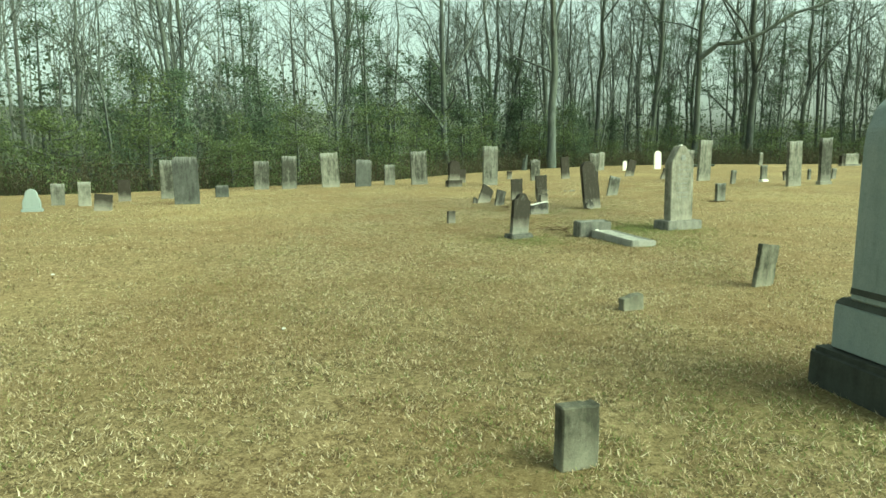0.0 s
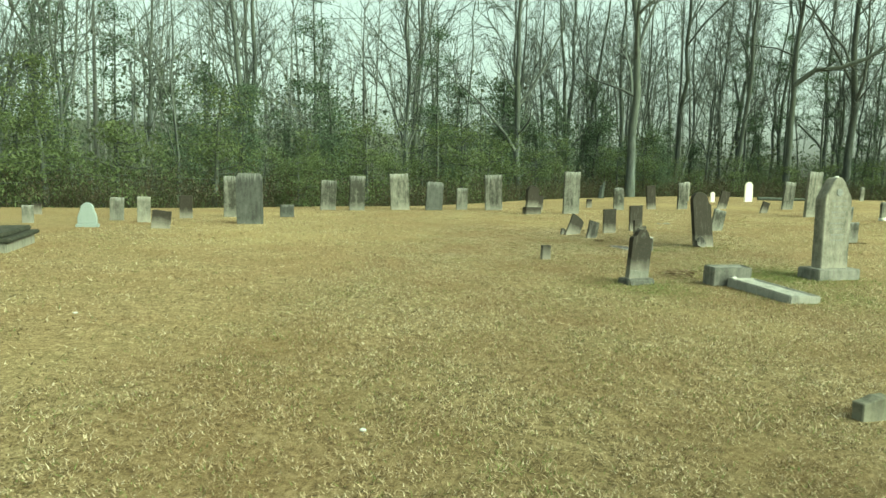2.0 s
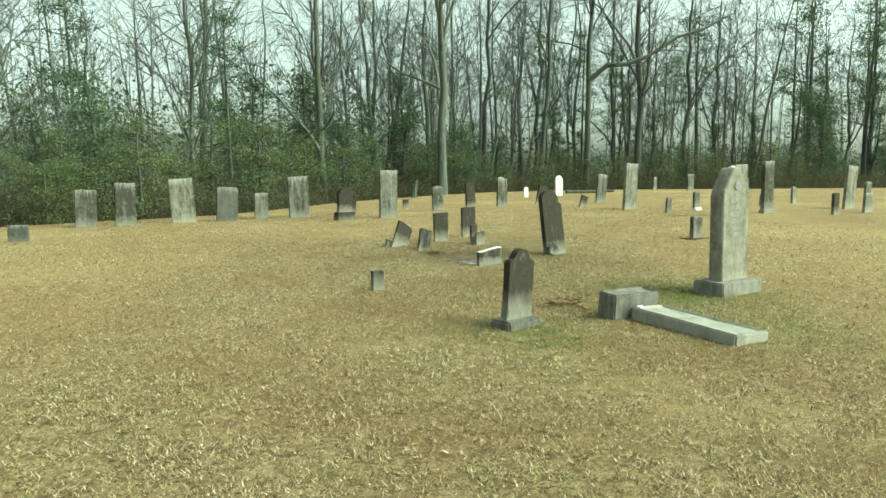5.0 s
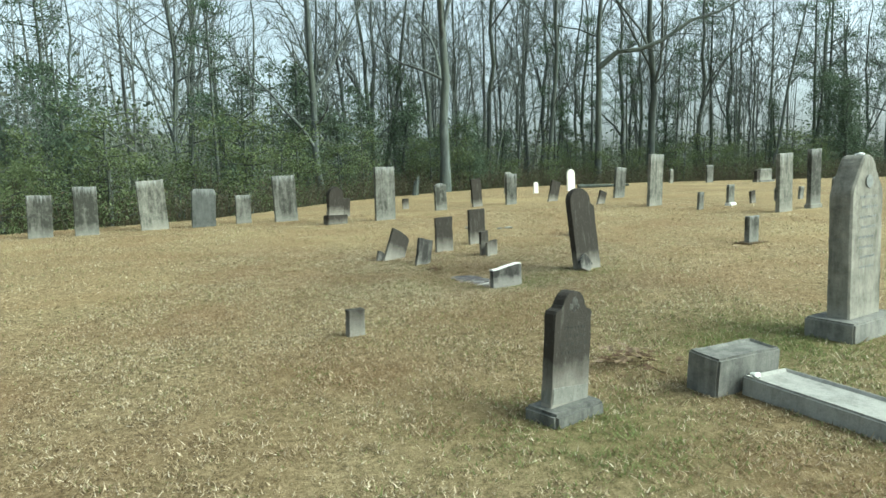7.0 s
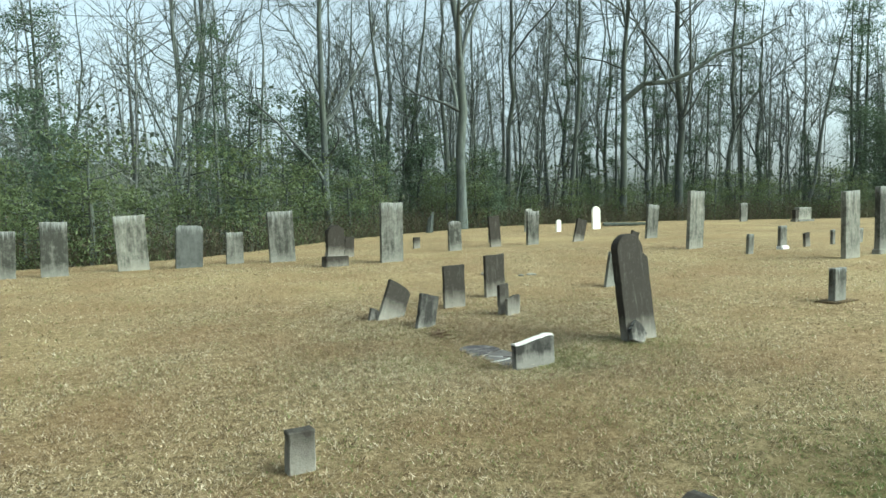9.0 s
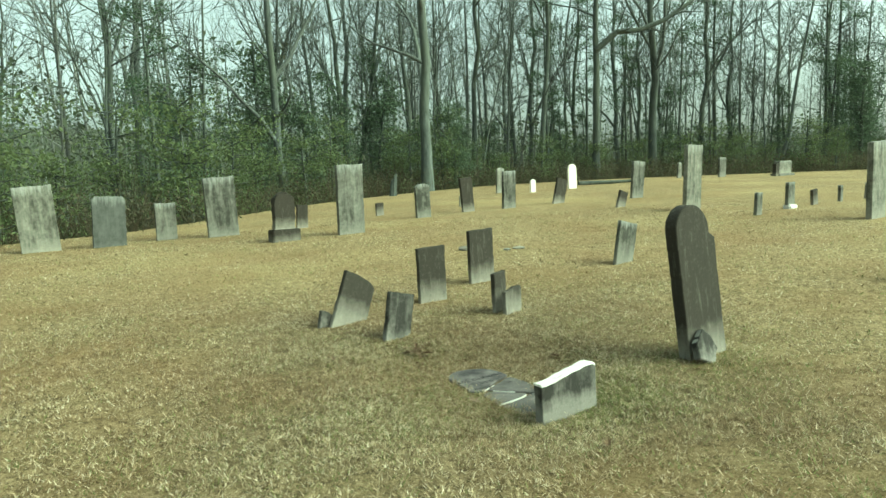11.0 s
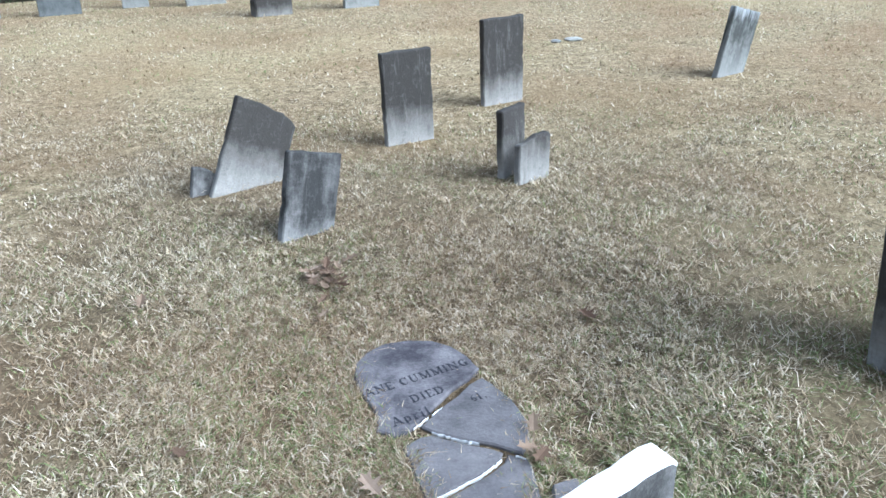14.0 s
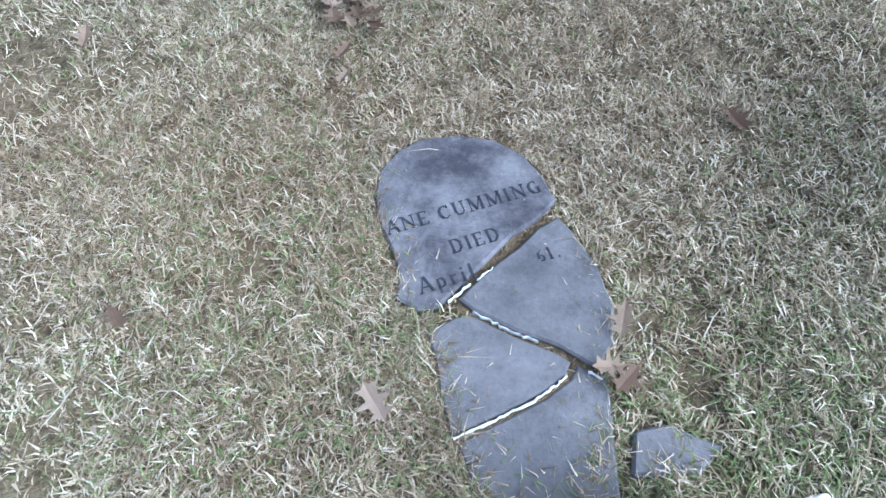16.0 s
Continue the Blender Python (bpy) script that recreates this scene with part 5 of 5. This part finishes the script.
# tangled brush and fallen leaves along the edge, and the deep wood behind
def brush_belt():
    r = np.random.default_rng(21)
    n = 5200
    x = r.uniform(-48, 54, n)
    deep = r.random(n) ** 1.3 * 7.0 + 0.25
    y = np.interp(x, EDGE_X, EDGE_Y) + deep
    z = height(x, y)
    tall = np.interp(x, [-20, -2, 8, 54], [1.9, 1.6, 1.3, 1.2]) * r.uniform(0.25, 1.0, n) * np.clip(0.35 + deep * 0.35, 0, 1.0)
    c = np.stack([x, y, z + tall * 0.75], -1)
    v, f = cards(r, c, 0.28, 17, 0.06, 0.9)
    tagged(new("brush", soup("brush", v, [f], BRUSH)), "low tangled winter brush along the wood's edge", "brush", kind="stuff")
    m = 15000
    i = r.integers(0, n, m)
    root = np.stack([x[i] + r.normal(0, 0.3, m), y[i] + r.normal(0, 0.3, m), z[i]], -1)
    tip = root + np.stack([r.normal(0, 0.45, m), r.normal(0, 0.45, m), r.uniform(0.5, 1.5, m) * np.maximum(tall[i] * 1.5, 0.5)], -1)
    w = np.stack([r.uniform(0.006, 0.016, m), 0 * root[:, 0], 0 * root[:, 0]], -1)
    tv = np.stack([root - w, root + w, tip], 1).reshape(-1, 3)
    tagged(new("brush_stems", soup("brush_stems", tv, [np.arange(m * 3).reshape(-1, 3)], BRUSH)), "bare upright stems in the winter brush", "brush", kind="stuff")


def deep_wood():
    r = np.random.default_rng(22)
    t = Tubes()
    for _ in range(430):
        x = r.uniform(-110, 120)
        if 25 < x < 80 and r.random() < 0.6:
            continue
        y = float(np.interp(x, EDGE_X, EDGE_Y)) + 18 + 95 * r.random() ** 1.2
        h, g = r.uniform(12, 23), r.uniform(0.07, 0.20)
        base = z_at(x, y)
        pts = limb(r, (x, y, base), (r.normal(0, 0.05), r.normal(0, 0.05), 1), h, 0.03, 4)
        t.add(pts, np.linspace(g, 0.02, 5), 4)
        for _ in range(13):
            p, d = along(pts, r.uniform(0.3, 1.0))
            b = limb(r, p, fork(r, d, r.uniform(0.4, 1.15)), r.uniform(2.0, 6.0), 0.2, 2)
            t.add(b, (0.04, 0.025, 0.012), 3)
            for _ in range(3):
                p2, d2 = along(b, r.uniform(0.3, 1.0))
                t.add(limb(r, p2, fork(r, d2, 0.7), r.uniform(0.8, 2.0), 0.1, 1), (0.02, 0.01), 3)
    tagged(new("far_trees", t.mesh("far_trees", HAZED_WOOD)), "bare trees deep in the wood, greyed by painted haze", "woods", kind="stuff")
    n = 4600
    x = r.uniform(-110, 120, n)
    y = np.interp(x, EDGE_X, EDGE_Y) + 10 + 85 * r.random(n) ** 1.3
    lift = r.random(n) ** 1.6 * np.interp(x, [-40, -8, 6, 30], [10.5, 9.0, 5.0, 3.6])
    v, f = cards(r, np.stack([x, y, height(x, y) + lift], -1), 0.9, 34, 0.17, 0.9)
    tagged(new("far_undergrowth", soup("far_undergrowth", v, [f], HAZED_MIXED)), "dense brown and green undergrowth deep in the wood, greyed by painted haze", "woods", kind="stuff")


brush_belt()
deep_wood()


# ---- small things on the ground ----
def oak_leaf(seed, size):
    r = random.Random(seed)
    bm = bmesh.new()
    half = [(0.0, 0.012), (0.22, 0.02), (0.30, 0.09), (0.30, 0.26), (0.40, 0.10), (0.50, 0.14), (0.56, 0.38), (0.64, 0.12), (0.74, 0.13), (0.84, 0.22), (0.86, 0.07), (1.0, 0.0)]
    curl = r.uniform(0.15, 0.45)
    spine = [bm.verts.new((u * size, 0, curl * size * (u - 0.5) ** 2)) for u, _ in half]
    for sign in (1, -1):
        rim = [bm.verts.new((u * size + r.uniform(-0.02, 0.02) * size, sign * w * size, curl * size * ((u - 0.5) ** 2 + w * 1.2))) for u, w in half]
        for i in range(len(half) - 1):
            bm.faces.new((spine[i], spine[i + 1], rim[i + 1], rim[i]) if sign > 0 else (spine[i], rim[i], rim[i + 1], spine[i + 1]))
    bmesh.ops.remove_doubles(bm, verts=bm.verts, dist=1e-5)
    return finish(bm, "oak_leaf", DRY_LEAF)


leaf_shapes = [oak_leaf(i, 0.098) for i in range(4)]


def drop_leaf(x, y, k, group, dz=0.03):
    ob = new("oak_leaf", leaf_shapes[k % 4])
    ob.matrix_basis = pose(x, y, z_at(x, y) + dz, pick.uniform(-14, 14), pick.uniform(-14, 14), pick.uniform(0, 360)) @ Matrix.Scale(pick.uniform(0.85, 1.25), 4)
    tagged(ob, "dry brown lobed oak leaf on the grass", "leaf", group)


for k, (x, y) in enumerate(((0.417, 16.474), (0.87, 16.715), (0.895, 16.672), (0.92, 16.69), (1.15, 17.46), (-0.243, 16.669), (0.98, 15.6), (1.9, 17.9), (-0.6, 17.4))):
    drop_leaf(x, y, k, "leaves round the slab", 0.036)
for k in range(24):
    drop_leaf(0.11 + pick.gauss(0, 0.05), 17.78 + pick.gauss(0, 0.085), k, "leaves in a small heap", 0.025 + 0.03 * pick.random())
for k in range(46):
    drop_leaf(1.15 + pick.gauss(0, 0.20), 12.25 + pick.gauss(0, 0.11), k, "leaves in the wide heap", 0.04 + 0.04 * pick.random())


for k in range(9):
    stick = Tubes()
    stick.add(limb(np.random.default_rng(40 + k), (0, 0, 0), (1, 0.1, 0.02), 0.16 + 0.03 * (k % 4), 0.16, 5) * np.array([1, 1, 0.35]), np.linspace(0.006, 0.003, 6), 5)
    sx, sy = 1.15 + pick.gauss(0, 0.16), 12.25 + pick.gauss(0, 0.09)
    twig_ob = part("twig", stick.mesh("twig", LITTER), LITTER, at=pose(sx, sy, z_at(sx, sy) + 0.035, 0, 0, pick.uniform(0, 360)))
    tagged(twig_ob, "short dark fallen twig among dry leaves", "twig", "twigs in the wide heap")


def scrap(name, x, y, size, material, label, seed, flat=0.35):
    r = random.Random(seed)
    bm = bmesh.new()
    bmesh.ops.create_icosphere(bm, subdivisions=2, radius=size)
    for v in bm.verts:
        v.co += noise.noise_vector(v.co * (1.6 / size) + Vector((seed, 0, 0))) * size * 0.35
        v.co.z *= flat
    tagged(part(name, bm, material, at=pose(x, y, z_at(x, y) + size * flat * 0.6, 0, 0, r.uniform(0, 360))), label, "litter" if material is SCRAP else "stone fragment")


scrap("litter", -1.65, 5.08, 0.02, SCRAP, "small crumpled white scrap on the grass", 3)
scrap("litter", -5.2, 7.2, 0.022, SCRAP, "small crumpled white scrap on the grass", 4)
scrap("stone_fragment", 2.12, 23.6, 0.07, MARBLE_GREY, "pale broken marble piece lying in the grass", 5, 0.3)
scrap("stone_fragment", 2.36, 23.7, 0.11, MARBLE_PALE, "pale broken marble piece lying in the grass", 6, 0.22)
scrap("stone_fragment", 1.45, 23.9, 0.13, MARBLE_DARK, "dark broken marble piece lying in the grass", 7, 0.35)

# rotten stump by the wood and a fallen log
post = bmesh.new()
bmesh.ops.create_cone(post, cap_ends=True, segments=9, radius1=0.20, radius2=0.12, depth=0.9)
for v in post.verts:
    v.co += noise.noise_vector(v.co * 4) * 0.08
    if v.co.z > 0:
        v.co.z += 0.22 * math.sin(v.co.x * 20)
tagged(part("tree_stump", post, BARK_GREY, at=pose(1.1, 43.2, z_at(1.1, 43.2) + 0.38, 0, 6, 0)), "splintered pale stump at the wood's edge", "tree stump")
log = Tubes()
log.add(limb(np.random.default_rng(3), (0, 0, 0), (1, 0.05, 0), 3.0, 0.05, 6) * np.array([1, 1, 0.08]), np.linspace(0.12, 0.06, 7), 8)
tagged(part("fallen_log", log.mesh("fallen_log", BARK_DARK), BARK_DARK, at=pose(10.0, 44.0, z_at(10, 44) + 0.08, 0, 0, 10)), "dark fallen log lying on the grass", "log")
